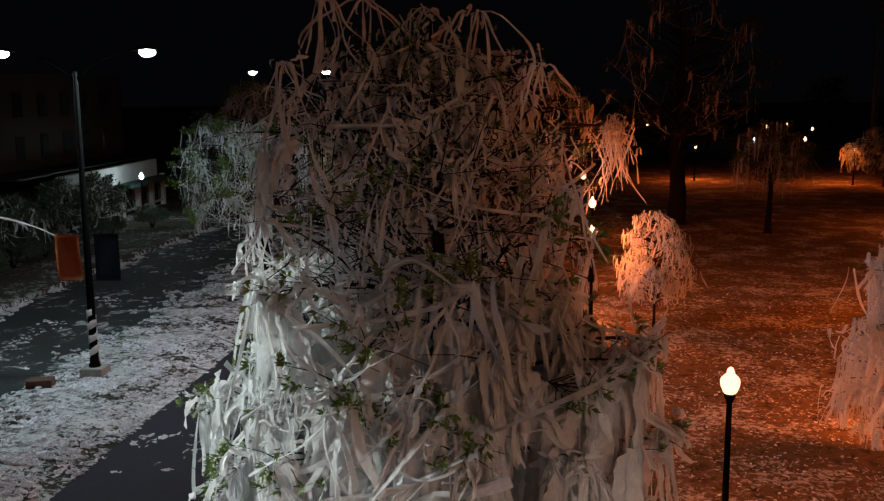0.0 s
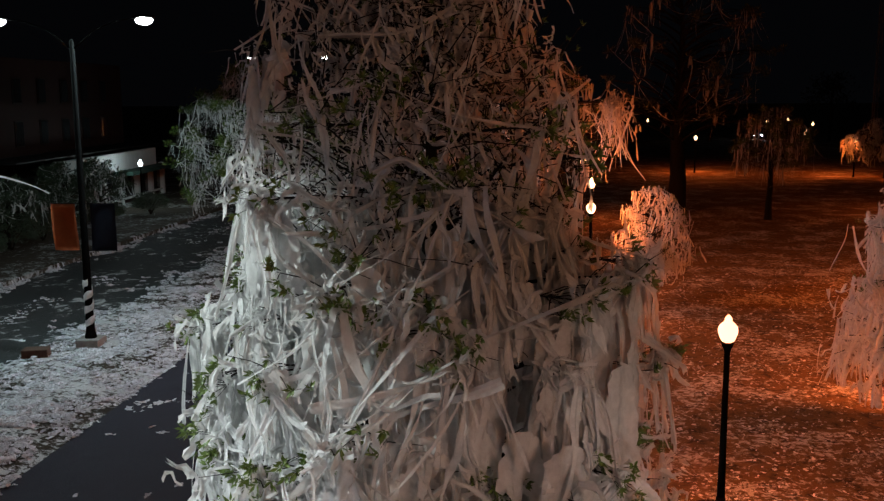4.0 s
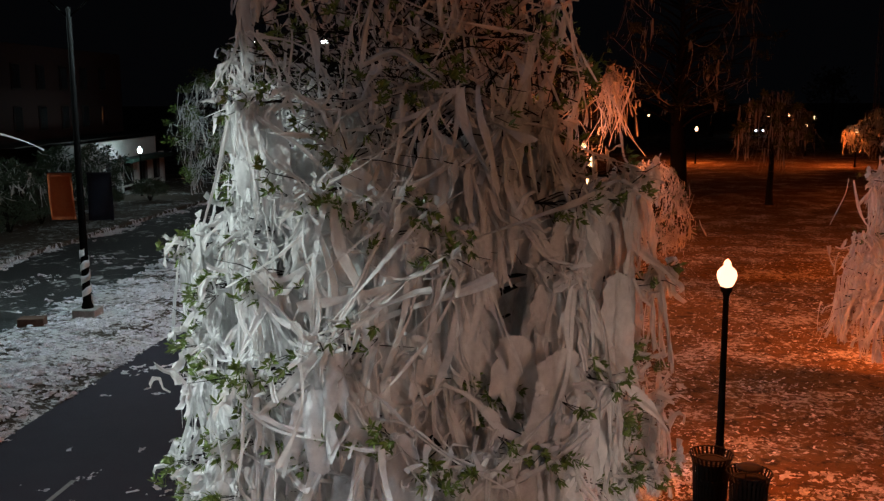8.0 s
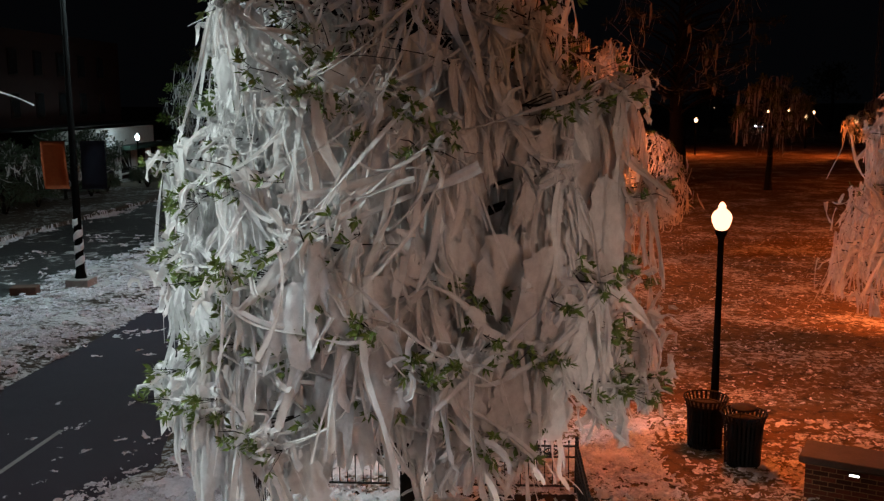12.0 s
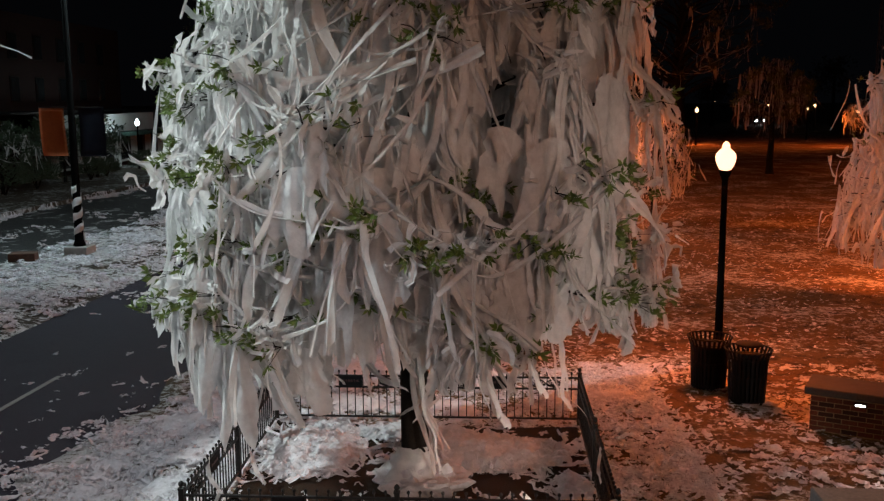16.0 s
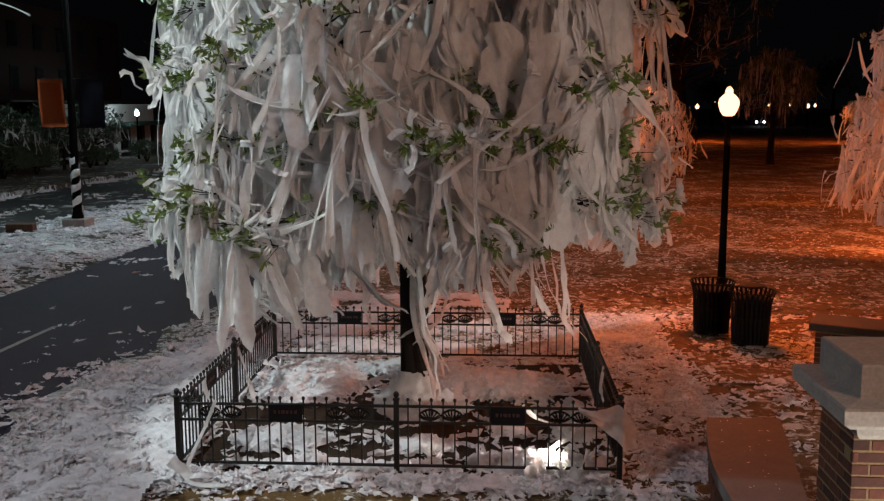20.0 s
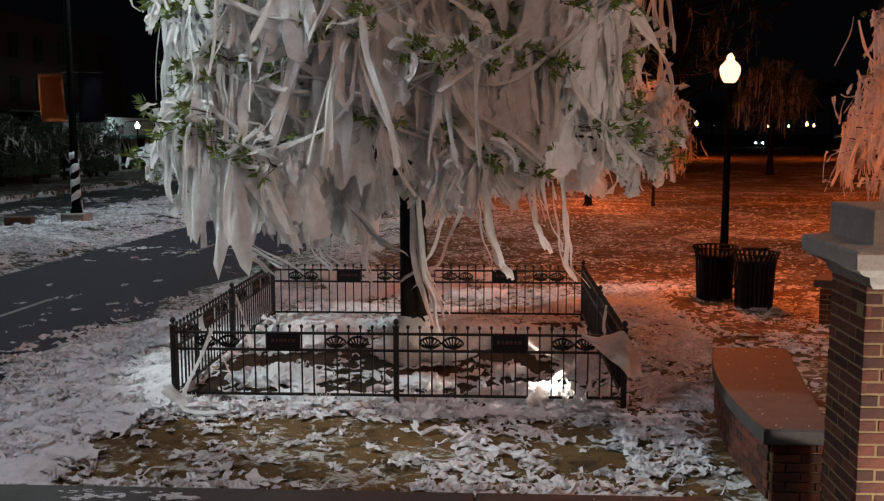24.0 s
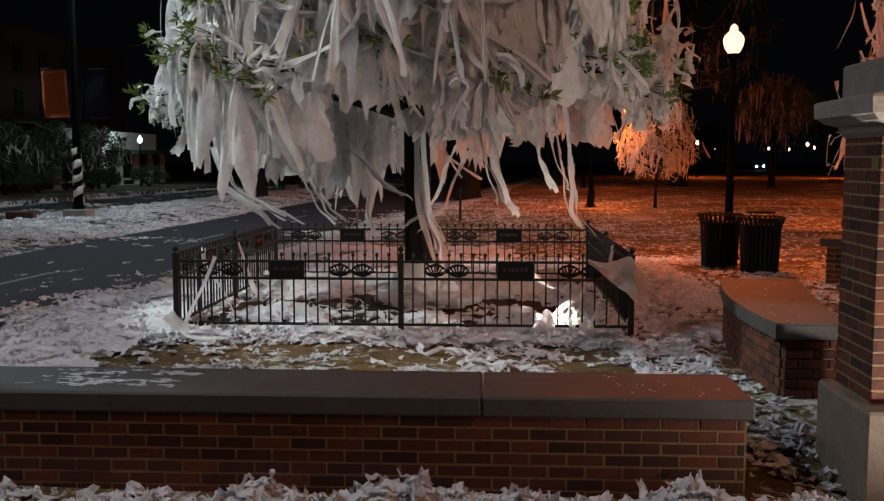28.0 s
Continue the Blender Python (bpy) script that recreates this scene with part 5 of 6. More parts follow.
def litter(name, label, count, sampler, size, seed, lift=0.02, curl=0.06, width=(0.25, 0.6), material=None):
    """Torn paper: crumpled scraps for the most part, with a few curled strips."""
    s = Strips(seed)
    r = s.r
    done = 0
    tries = 0
    while done < count and tries < count * 12:
        tries += 1
        x, y, ok, heap = sampler(r)
        if not ok:
            continue
        done += 1
        z = ground_z(x, y) + lift * r.random() + heap * r.random() ** 1.5
        ln = r.uniform(*size)
        a = r.uniform(0, 6.283)
        if r.random() < 0.8 and ln < 0.3:
            s.scrap(x, y, z, ln, ln * r.uniform(0.25, 0.75), a, min(0.018, 0.10 * ln) * (0.7 if curl < 0.025 else 1.0), ground_z)
            continue
        n = r.randint(4, 6) if ln < 0.3 else r.randint(8, 12)
        pts = [(x, y, z)]
        for k in range(n):
            a += r.gauss(0, 0.7)
            st = ln / n
            x += st * math.cos(a)
            y += st * math.sin(a)
            pts.append((x, y, max(ground_z(x, y) + 0.008, z + r.uniform(-0.4, 1.0) * curl * (1 + heap * 5))))
        s.strip(pts, ln * r.uniform(*width), r.uniform(0, 6.283), r.uniform(-1.5, 1.5), r.uniform(0.1, 0.6))
    return tagged(s.done(name, material or LITTER, None, False), label, "litter", kind="stuff")


def patch(x, y, f, seed):
    return noise.noise((x * f, y * f, seed)) * 0.65 + 0.35 * noise.noise((x * f * 3, y * f * 3, seed + 4))


def near_fence(r):
    x, y, ok, heap = all_round(r)
    return x, y, ok and not (FX0 < x < FX1 and FY0 < y < FY1), heap


def within_fence(r):
    while True:
        x, y, ok, heap = all_round(r)
        if FX0 < x < FX1 and FY0 < y < FY1:
            return x, y, ok, heap


HEAPS_INSIDE = [(-1.85, 12.4, 0.75, 1.15, 0.20), (0.55, 12.35, 1.25, 0.75, 0.19), (-0.5, 13.1, 1.0, 0.38, 0.14), (-1.75, 10.05, 0.62, 0.42, 0.12), (-0.1, 9.95, 0.42, 0.30, 0.10),
                (1.05, 9.55, 0.8, 0.35, 0.14), (-1.0, 9.36, 1.5, 0.17, 0.08), (1.6, 10.9, 0.3, 0.9, 0.10), (0.75, 10.45, 0.3, 0.3, 0.06)]


def heap_inside(x, y):
    d = max(h * (1 - ((x - cx) / rx) ** 2 - ((y - cy) / ry) ** 2) for cx, cy, rx, ry, h in HEAPS_INSIDE)
    return max(-0.2, d) + 0.05 * noise.noise((x * 2.5, y * 2.5, 4.0)) + 0.035 * noise.noise((x * 7, y * 7, 9.0))


def front_row(r):
    x, y = r.uniform(-2.9, 2.35), 9.08 - abs(r.gauss(0, 0.13))
    d = 0.5 + noise.noise((x * 2.2, y * 2.2, 17.0))
    if x > 1.75:
        y = r.uniform(7.3, 9.0)
    return x, y, r.random() < d, 0.13 * max(0.0, d) * (0.4 + 0.6 * smooth_step(8.7, 9.05, y))


def all_round(r):
    x, y = r.uniform(-7.2, 3.4), r.uniform(6.0, 16.5)
    d = patch(x, y, 0.9, 3.0)
    inside = FX0 < x < FX1 and FY0 < y < FY1
    bed = -2.75 + 0.25 * math.sin(y * 3) < x < 2.05 + 0.2 * math.sin(y * 4) and 7.0 < y < 8.75
    e = edge_verge(y)
    if inside:
        near_trunk = math.hypot(x - OAK[0], y - OAK[1])
        deep = heap_inside(x, y)
        want = 0.9 if deep > 0.03 else 0.03
        heap = max(0.0, deep) + (0.1 if near_trunk < 0.6 else 0)
        if abs(x - OAK[0]) < 0.3 and abs(y - OAK[1]) < 0.3:
            want = 0.4
    elif bed:
        want, heap = (0.26 if d > 0.16 else 0.02), 0.015
    elif y < 7.0:
        want, heap = (0.45 if d > 0.05 else 0.06), 0.04
    elif 8.75 <= y <= 9.4 and -3 < x < 2.3:
        want, heap = 0.25, 0.03
    elif x < e:
        want, heap = (0.2 * smooth_step(e - 0.8, e, x) if d + 0.25 * noise.noise((x * 2.5, y * 2.5, 6.0)) > 0.12 else 0.01), 0.02
    elif x < FX0:
        edge = smooth_step(e - 0.3, e + 1.5, x + 1.3 * d)
        want, heap = 0.75 * edge * (1.0 if d > -0.1 else 0.3), 0.10 * max(0, d + 0.4)
    else:
        want, heap = (0.62 if d > 0.06 else 0.12), 0.08 * max(0, d + 0.2)
    if 1.75 < x < 3.3 and 6.3 < y < 9.2 and x > wing_at((y - 6.8) / 2.72 if y > 6.8 else 0, 0)[0] - 0.05:
        want = 0
    return x, y, r.random() < want, heap


litter("paper_litter", "thick drifts of torn white paper round the fence", 9000, near_fence, (0.06, 0.19), 91, curl=0.045, width=(0.08, 0.24))
litter("paper_litter", "shreds of torn white paper round the fence", 10000, near_fence, (0.03, 0.10), 92, curl=0.02, width=(0.2, 0.6))
litter("paper_litter", "long crumpled lengths of white paper in the drifts", 650, near_fence, (0.3, 0.9), 90, curl=0.05, width=(0.06, 0.13))
# the brighter copy makes up for light missing under the crown
litter("paper_litter", "torn paper fallen inside the iron fence", 2100, within_fence, (0.06, 0.20), 89, curl=0.035, width=(0.10, 0.28), material=BRIGHT_LITTER)
litter("paper_litter", "loose white paper banked against the fence foot", 1400, front_row, (0.05, 0.18), 87, curl=0.05, width=(0.07, 0.18), material=BRIGHT_LITTER)
litter("paper_litter", "long loose lengths of paper inside the iron fence", 260, within_fence, (0.4, 1.0), 88, curl=0.04, width=(0.07, 0.12), material=BRIGHT_LITTER)

# bare dark soil round the oak
bed_v, bed_f = [], []
for i in range(25):
    for j in range(25):
        x, y = FX0 + 0.03 + (FX1 - FX0 - 0.06) * i / 24, FY0 + 0.03 + (FY1 - FY0 - 0.06) * j / 24
        bed_v.append((x, y, ground_z(x, y) + 0.012 + 0.008 * noise.noise((x * 4, y * 4, 0.0))))
        if i and j:
            k = i * 25 + j
            bed_f.append((k, k - 1, k - 26, k - 25))
tagged(link_mesh("soil_bed", bed_v, bed_f, SOIL, None, "", True), "dark soil bed inside the iron fence", "soil", kind="structure")

# the deepest drifts lie as one crumpled crust


def drift_depth(x, y):
    return patch(x, y, 0.9, 3.0) + 0.12 * noise.noise((x * 6, y * 6, 2.0)) + 0.08 * noise.noise((x * 15, y * 15, 5.0))


def crust(label, x0, x1, y0, y1, least, material, field, cell=0.045, crease=1.1):
    """A crumpled sheet over part of the ground; least(x, y): how deep the drift must be to show, None where there is none."""
    dv, df, seen_at = [], [], {}
    for i in range(int((x1 - x0) / cell)):
        for j in range(int((y1 - y0) / cell)):
            x, y = x0 + i * cell, y0 + j * cell
            need = least(x, y)
            if need is None or field(x, y) < need:
                continue
            k = []
            for a, b in ((0, 0), (1, 0), (1, 1), (0, 1)):
                key = (i + a, j + b)
                if key not in seen_at:
                    xx, yy = x0 + key[0] * cell, y0 + key[1] * cell
                    dd = max(0.0, field(xx, yy) - need)
                    fold = 0.06 * (0.35 - abs(noise.noise((xx * 7, yy * 7, 3.0)))) + 0.05 * (0.3 - abs(noise.noise((xx * 15, yy * 15, 6.0)))) + 0.03 * (0.3 - abs(noise.noise((xx * 31, yy * 31, 8.0))))
                    h = 0.010 + (dd if field is not drift_depth else 0.16 * dd ** 0.8) + crease * fold
                    seen_at[key] = len(dv)
                    dv.append((xx + 0.02 * noise.noise((xx * 31, yy * 31, 1.0)), yy + 0.02 * noise.noise((xx * 29, yy * 29, 7.0)), ground_z(xx, yy) + max(0.004, h)))
                k.append(seen_at[key])
            df.append(tuple(k))
    tagged(link_mesh("paper_drift", dv, df, material, None, "", True), label, "litter", kind="stuff")


def outside_need(x, y):
    inside = FX0 < x < FX1 and FY0 < y < FY1
    bed = -2.75 < x < 2.1 and 6.9 < y < 8.75
    if inside or bed or (y < 7.0 and x > -2.6) or (x > 2.35 and 6.3 < y < 9.7) or x < edge_verge(y) + 1.05 + 1.1 * noise.noise((x * 1.1, y * 1.1, 9.0)) + 0.4 * noise.noise((x * 4, y * 4, 9.0)):
        return None
    return -0.10 if x < FX0 else -0.06 if y > FY1 + 0.1 and x < 0.9 + 0.5 * noise.noise((y, x, 2.0)) else 0.24


def inside_need(x, y):
    return 0.025 if FX0 < x < FX1 and FY0 < y < FY1 else None


crust("crumpled crust of sodden white paper along the verge", -5.7, 3.3, 6.1, 18.6, outside_need, LITTER, drift_depth)
crust("white paper heaped on the soil inside the fence", FX0, FX1, FY0, FY1, inside_need, BRIGHT_LITTER, heap_inside, 0.03, 1.6)


def mid_lawn(r):
    y = 13.5 + 30 * r.random() ** 1.6
    x = r.uniform(-4.5, 5 + 0.35 * y)
    d = patch(x, y, 0.5, 9.0)
    want = (0.9 if d > 0.0 else 0.15) * (0.35 + 0.65 * (1 - smooth_step(1.0, 7.0, x)))
    if x < edge_verge(y) - 0.2:
        want = 0
    return x, y, r.random() < want, 0.03


litter("paper_litter", "white paper shreds scattered over the brown lawn", 11000, mid_lawn, (0.03, 0.11), 93, curl=0.02, width=(0.15, 0.4))


def right_lawn(r):
    x, y = r.uniform(2.2, 7.5), r.uniform(9.2, 17.0)
    d = patch(x, y, 0.7, 14.0)
    return x, y, r.random() < (0.8 if d > 0.02 else 0.15) * (1.0 if x < 3.4 else 0.22), 0.05 * max(0, d)


litter("paper_litter", "torn paper strewn over the lawn by the bins", 2600, right_lawn, (0.05, 0.20), 94, curl=0.03, width=(0.15, 0.4))


def on_median(r):
    y = 17 + 38 * r.random() ** 1.5
    x = r.uniform(edge_street(y) + 0.1, edge_median(y) + 0.05)
    d = patch(x * 0.7, y, 1.1, 21.0)
    edge = smooth_step(edge_street(y), edge_street(y) + 0.8, x) * (1 if x < edge_median(y) - 0.25 else 0.4)
    return x, y, r.random() < (0.95 if d > -0.02 else 0.04) * (0.4 + 0.6 * edge), 0.05


# brighter copy again: lightens the median through its colour
litter("paper_litter", "white paper drifted along the median", 7800, on_median, (0.06, 0.26), 95, curl=0.03, width=(0.15, 0.4), material=BRIGHT_LITTER)


def on_road(r):
    y = r.uniform(8, 40)
    x = r.uniform(edge_median(y) + 0.3, edge_verge(y))
    d = patch(x, y, 0.35, 31.0)
    return x, y, r.random() < (0.5 if d > 0.33 else 0.008 + 0.03 * smooth_step(edge_verge(y) - 1.4, edge_verge(y), x)), 0.0


litter("paper_litter", "a few paper scraps blown over the asphalt", 420, on_road, (0.06, 0.3), 96, curl=0.02)


def far_street(r):
    y = 24 + 45 * r.random()
    x = r.choice((edge_kerb(y) + abs(r.gauss(0, 0.3)), edge_kerb(y) + abs(r.gauss(0, 0.5)), edge_street(y) - abs(r.gauss(0, 0.7)), edge_street(y) - 3.5 + r.gauss(0, 0.4)))
    d = patch(x, y, 0.25, 41.0)
    return x, y, r.random() < (0.9 if d > 0.05 else 0.06), 0.0


litter("paper_litter", "white paper swept along the far kerb", 1000, far_street, (0.15, 0.45), 97, curl=0.04)


HEAPS = [(-1.45, 0.16, 0.07), (-0.78, 0.2, 0.17), (0.05, 0.33, 0.19), (0.75, 0.22, 0.10), (1.65, 0.3, 0.17), (2.3, 0.2, 0.10), (-2.6, 0.3, 0.10)]


def wall_heap(x, y):
    d = sum(h * math.exp(-((x - c) / w) ** 2) for c, w, h in HEAPS) * (0.85 + 0.5 * noise.noise((x * 5, y * 3, 51.0)))
    return d * math.exp(-((5.0 - y) / 0.22) ** 2) - 0.03


def wall_need(x, y):
    return 0.0 if y < 5.26 else None


def before_wall(r):
    x = r.uniform(-3.4, 2.6)
    y = 5.16 - abs(r.gauss(0, 0.22))
    d = max(0.0, wall_heap(x, y) + 0.03)
    return x, y, r.random() < min(1.0, 0.05 + 7 * d), 1.1 * d


crust("crumpled white paper heaped against the seat wall", -3.4, 2.6, 4.5, 5.27, wall_need, BRIGHT_LITTER, wall_heap, 0.028)
litter("paper_litter", "crumpled paper strewn along the seat wall", 1500, before_wall, (0.05, 0.16), 98, curl=0.05, width=(0.3, 0.6), material=BRIGHT_LITTER)


def in_gap(r):
    x, y = r.uniform(2.06, 2.62), r.uniform(5.0, 6.9)
    return x, y, r.random() < (0.7 if patch(x, y, 1.6, 61.0) > 0.0 else 0.06), 0.07


litter("paper_litter", "crumpled paper between the wall and the pillar", 170, in_gap, (0.04, 0.13), 99, curl=0.04, width=(0.15, 0.4))


s = Strips(120)
for _ in range(40):
    x, y = s.r.gauss(-1.85, 0.3), s.r.uniform(WALL_Y0 + 0.12, WALL_Y1 - 0.12)
    a, q = s.r.uniform(-0.5, 0.5), s.r.uniform(0.015, 0.10)
    s.strip([(x + q * k * math.cos(a), y + 0.4 * q * k * math.sin(a), WALL_TOP + 0.009 + 0.004 * s.r.random()) for k in (-0.5, -0.2, 0.1, 0.5)], s.r.uniform(0.006, 0.02), 1.57 + a, 0.1, 0.05)
for _ in range(70):
    if s.r.random() < 0.35:
        x, y, z = s.r.uniform(1.2, 1.95), s.r.uniform(WALL_Y0 + 0.05, WALL_Y1 - 0.05), WALL_TOP + 0.006
    else:
        q = s.r.random()
        a, b = wing_at(q, 0), wing_at(q, 1)
        k = s.r.uniform(0.15, 0.85)
        x, y, z = a[0] + (b[0] - a[0]) * k, a[1], 0.578
    a, q = s.r.uniform(0, 6.28), s.r.uniform(0.006, 0.018)
    s.strip([(x + q * k * math.cos(a), y + q * k * math.sin(a), z) for k in (-0.5, 0, 0.5)], q * 0.7, a + 1.57, 0.1, 0.05)
mv, mf = [], []
for i in range(95):
    for j in range(34):
        x, y = -2.35 + 0.012 * i, WALL_Y0 + 0.12 + 0.014 * j
        d = noise.noise((x * 5, y * 9, 71.0)) + 0.6 * noise.noise((x * 16, y * 26, 72.0)) - 2.2 * max(0.0, abs(x + 1.72) - 0.3)
        if d > 0.22:
            k = len(mv)
            z = WALL_TOP + 0.004 + 0.006 * min(1.0, d)
            mv += [(x + a, y + b, z + 0.003 * noise.noise(((x + a) * 40, (y + b) * 40, 3.0))) for a, b in ((0, 0), (0.012, 0), (0.012, 0.014), (0, 0.014))]
            mf.append((k, k + 1, k + 2, k + 3))
tagged(link_mesh("paper_pulp", mv, mf, LITTER), "pulped wet paper stuck to the stone cap", "litter", kind="stuff")
tagged(s.done("paper_scraps", LITTER), "damp paper scraps stuck to the stone caps", "litter", kind="stuff")

# heap of paper against the trunk
bm = bmesh.new()
bmesh.ops.create_icosphere(bm, subdivisions=4, radius=1)
for v in bm.verts:
    k = 1 + 0.4 * noise.noise(v.co * 2.3) + 0.3 * noise.noise(v.co * 6) + 0.16 * noise.noise(v.co * 13)
    v.co = Vector((v.co.x * 0.56 * k, v.co.y * 0.46 * k, max(-0.1, v.co.z) * 0.24 * k))
heap = tagged(part("paper_mound", bm, LITTER, None, "", False), "heap of sodden white paper round the trunk", "litter")
heap.location = (OAK[0] + 0.08, OAK[1] - 0.12, 0.02)
bm = bmesh.new()
tube(bm, [(0, 0, 0.12 + 0.06 * k) for k in range(8)], [0.44, 0.36, 0.30, 0.27, 0.245, 0.225, 0.21, 0.20], 28, False)
for v in bm.verts:
    v.co += Vector((v.co.x, v.co.y, 0.05)) * (0.35 * noise.noise(v.co * 7) + 0.2 * noise.noise(v.co * 19))
tagged(part("paper_collar", bm, PAPER, None, "", True), "white paper wrapped round the foot of the trunk", "paper wrap").location = (OAK[0], OAK[1], 0)

# ---------------------------------------------------------------- single streamers that stand out
hero = random.Random(404)
front_ends = [e for e in oak_ends if e.y < -0.6 and abs(e.x) < 1.9]
count = 0
while count < 60:
    a, b = hero.choice(front_ends), hero.choice(front_ends)
    gap = (a - b).length
    if not 0.7 < gap < 2.3 or abs(a.z - b.z) > 1.5:
        continue
    s = Strips(500 + count)
    s.soft = s.joined = True
    q = 1.07
    if hero.random() < 0.65:
        s.drape((a.x * q, a.y * q, a.z), (b.x * q, b.y * q, b.z), hero.uniform(0.0, 0.3), hero.uniform(0.05, 0.11), 20)
    else:
        s.hang((b.x * q, b.y * q, b.z), hero.uniform(0.5, 1.3), (hero.uniform(-0.3, 0.3), -0.1), hero.uniform(0.06, 0.12), 0.8, 14, 0.0)
    ob = s.done("paper_streamer", PAPER)
    ob.location = OAK
    tagged(ob, "long white paper streamer looped between oak branches", "streamer", "streamers on the oak")
    count += 1


# twigs that stand clear of the crown, with paper looped over them
tops = Strips(800)
for i, (sx, sy, sz) in enumerate(((-1.15, -0.6, 10.0), (-0.75, -0.2, 10.05), (0.5, -0.5, 9.85), (1.25, -0.7, 9.25), (-1.7, -0.5, 9.0), (-1.75, -1.3, 7.6), (1.6, -0.9, 7.9), (-0.1, -0.4, 9.9), (-1.6, -0.9, 9.3))):
    r = random.Random(700 + i)
    tip = Vector((sx, sy, sz))
    pts = limb_path((sx * 0.25, sy * 0.25, sz - 1.5), tip, r, 0.12)
    part("limb", tube(bmesh.new(), pts, [0.022 * (1 - 0.8 * k / 6) for k in range(7)], 5), BARK, oak, "", True)
    s = tops
    s.wad(tip, 0.16, 4)
    for _ in range(5):
        s.hang(tip + Vector((r.gauss(0, 0.06), r.gauss(0, 0.06), 0)), r.uniform(0.35, 1.1), (r.gauss(0, 0.25), r.gauss(0, 0.15)), r.uniform(0.02, 0.055), 0.5, 10)
    for _ in range(3):
        s.drape(tip, pts[3] + Vector((r.gauss(0, 0.3), r.gauss(0, 0.2), r.uniform(-0.6, 0.0))), r.uniform(-0.35, 0.3), r.uniform(0.02, 0.05), 12)
ob = tops.done("paper_streamer", PAPER)
ob.location = OAK
tagged(ob, "white paper looped over the bare top twigs", "streamers", kind="stuff")


def streamer(points, width, label, seed=1):
    s = Strips(seed)
    s.joined = True
    pts = [Vector(p) for p in points]
    out = []
    for i in range(len(pts) - 1):
        p0, p1, p2, p3 = pts[max(0, i - 1)], pts[i], pts[i + 1], pts[min(len(pts) - 1, i + 2)]
        for k in range(6):
            t = k / 6
            out.append(tuple(0.5 * ((2 * p1) + (p2 - p0) * t + (2 * p0 - 5 * p1 + 4 * p2 - p3) * t * t + (3 * p1 - p0 - 3 * p2 + p3) * t ** 3)))
    out.append(tuple(pts[-1]))
    s.strip(out, width, seed * 1.1, 1.2, 0.3 + 0.1 * (seed % 4))
    return tagged(s.done("paper_streamer", PAPER), label, "streamer", "loose streamers")


streamer([(-12.2, 21.5, 6.3), (-11.0, 21.4, 6.15), (-10.2, 21.3, 5.95), (-9.75, 21.3, 5.75)], 0.06, "long white streamer blown out from the median tree", 2)
streamer([(0.93, 9.72, 0.60), (1.08, 9.70, 0.47), (1.24, 9.67, 0.42), (1.40, 9.62, 0.33), (1.52, 9.58, 0.14)], 0.075, "white streamer glaring behind the floodlight", 26)
streamer([(1.42, 9.22, 0.80), (1.46, 9.36, 0.60), (1.43, 9.38, 0.40), (1.27, 9.32, 0.31), (1.12, 9.24, 0.18), (1.08, 9.22, 0.04)], 0.09, "broad white streamer fallen over the floodlight", 27)
streamer([(-2.2, FY0 - 0.03, 0.80), (-2.3, FY0 - 0.06, 0.55), (-2.45, FY0 - 0.14, 0.22), (-2.5, FY0 - 0.25, 0.03)], 0.05, "white streamer sagging from the iron fence", 8)
streamer([(-2.62, 10.1, 0.80), (-2.55, 9.95, 0.62), (-2.35, 9.9, 0.35), (-2.2, 9.8, 0.1)], 0.06, "white streamer hung over the iron fence", 9)
streamer([(-2.63, 11.5, 0.80), (-2.5, 11.4, 0.5), (-2.35, 11.2, 0.2), (-2.2, 11.1, 0.05)], 0.07, "white streamer hung over the iron fence", 10)
streamer([(FX1, 10.6, 0.80), (FX1 - 0.05, 10.5, 0.6), (FX1 - 0.02, 10.45, 0.42)], 0.05, "white streamer knotted to the iron fence", 11)
streamer([(-2.6, FY0 - 0.3, 0.26), (-2.45, FY0 - 0.3, 0.12), (-2.3, FY0 - 0.4, 0.05), (-2.0, FY0 - 0.4, 0.04)], 0.14, "crumpled streamer at the fence corner", 12)


def bunch(points, width, count, label, seed):
    """Several torn strands that trail together from one bough."""
    r = random.Random(seed)
    tuft = thing("paper_streamer", label, "streamer", group="loose streamers")
    for _ in range(count):
        s = Strips(r.randint(0, 9999))
        s.joined = True
        q, n, out = r.uniform(0.6, 1.0), 16, []
        o = Vector((r.gauss(0, 0.05), r.gauss(0, 0.05), r.gauss(0, 0.03)))
        fan = Vector((r.gauss(0, 0.10), r.gauss(0, 0.08), 0))
        for k in range(n + 1):
            t = q * k / n * (len(points) - 1)
            i = min(len(points) - 2, int(t))
            p = Vector(points[i]).lerp(Vector(points[i + 1]), t - i) + o + fan * (t / (len(points) - 1)) ** 2
            out.append((p.x + 0.012 * math.sin(k * 1.1 + o.x * 90), p.y, max(0.04, p.z)))
        s.strip(out, width * r.uniform(0.7, 1.4), r.uniform(0, 6.28), r.gauss(0, 1.4), r.uniform(0.3, 0.8))
        s.done("strand", PAPER, tuft)


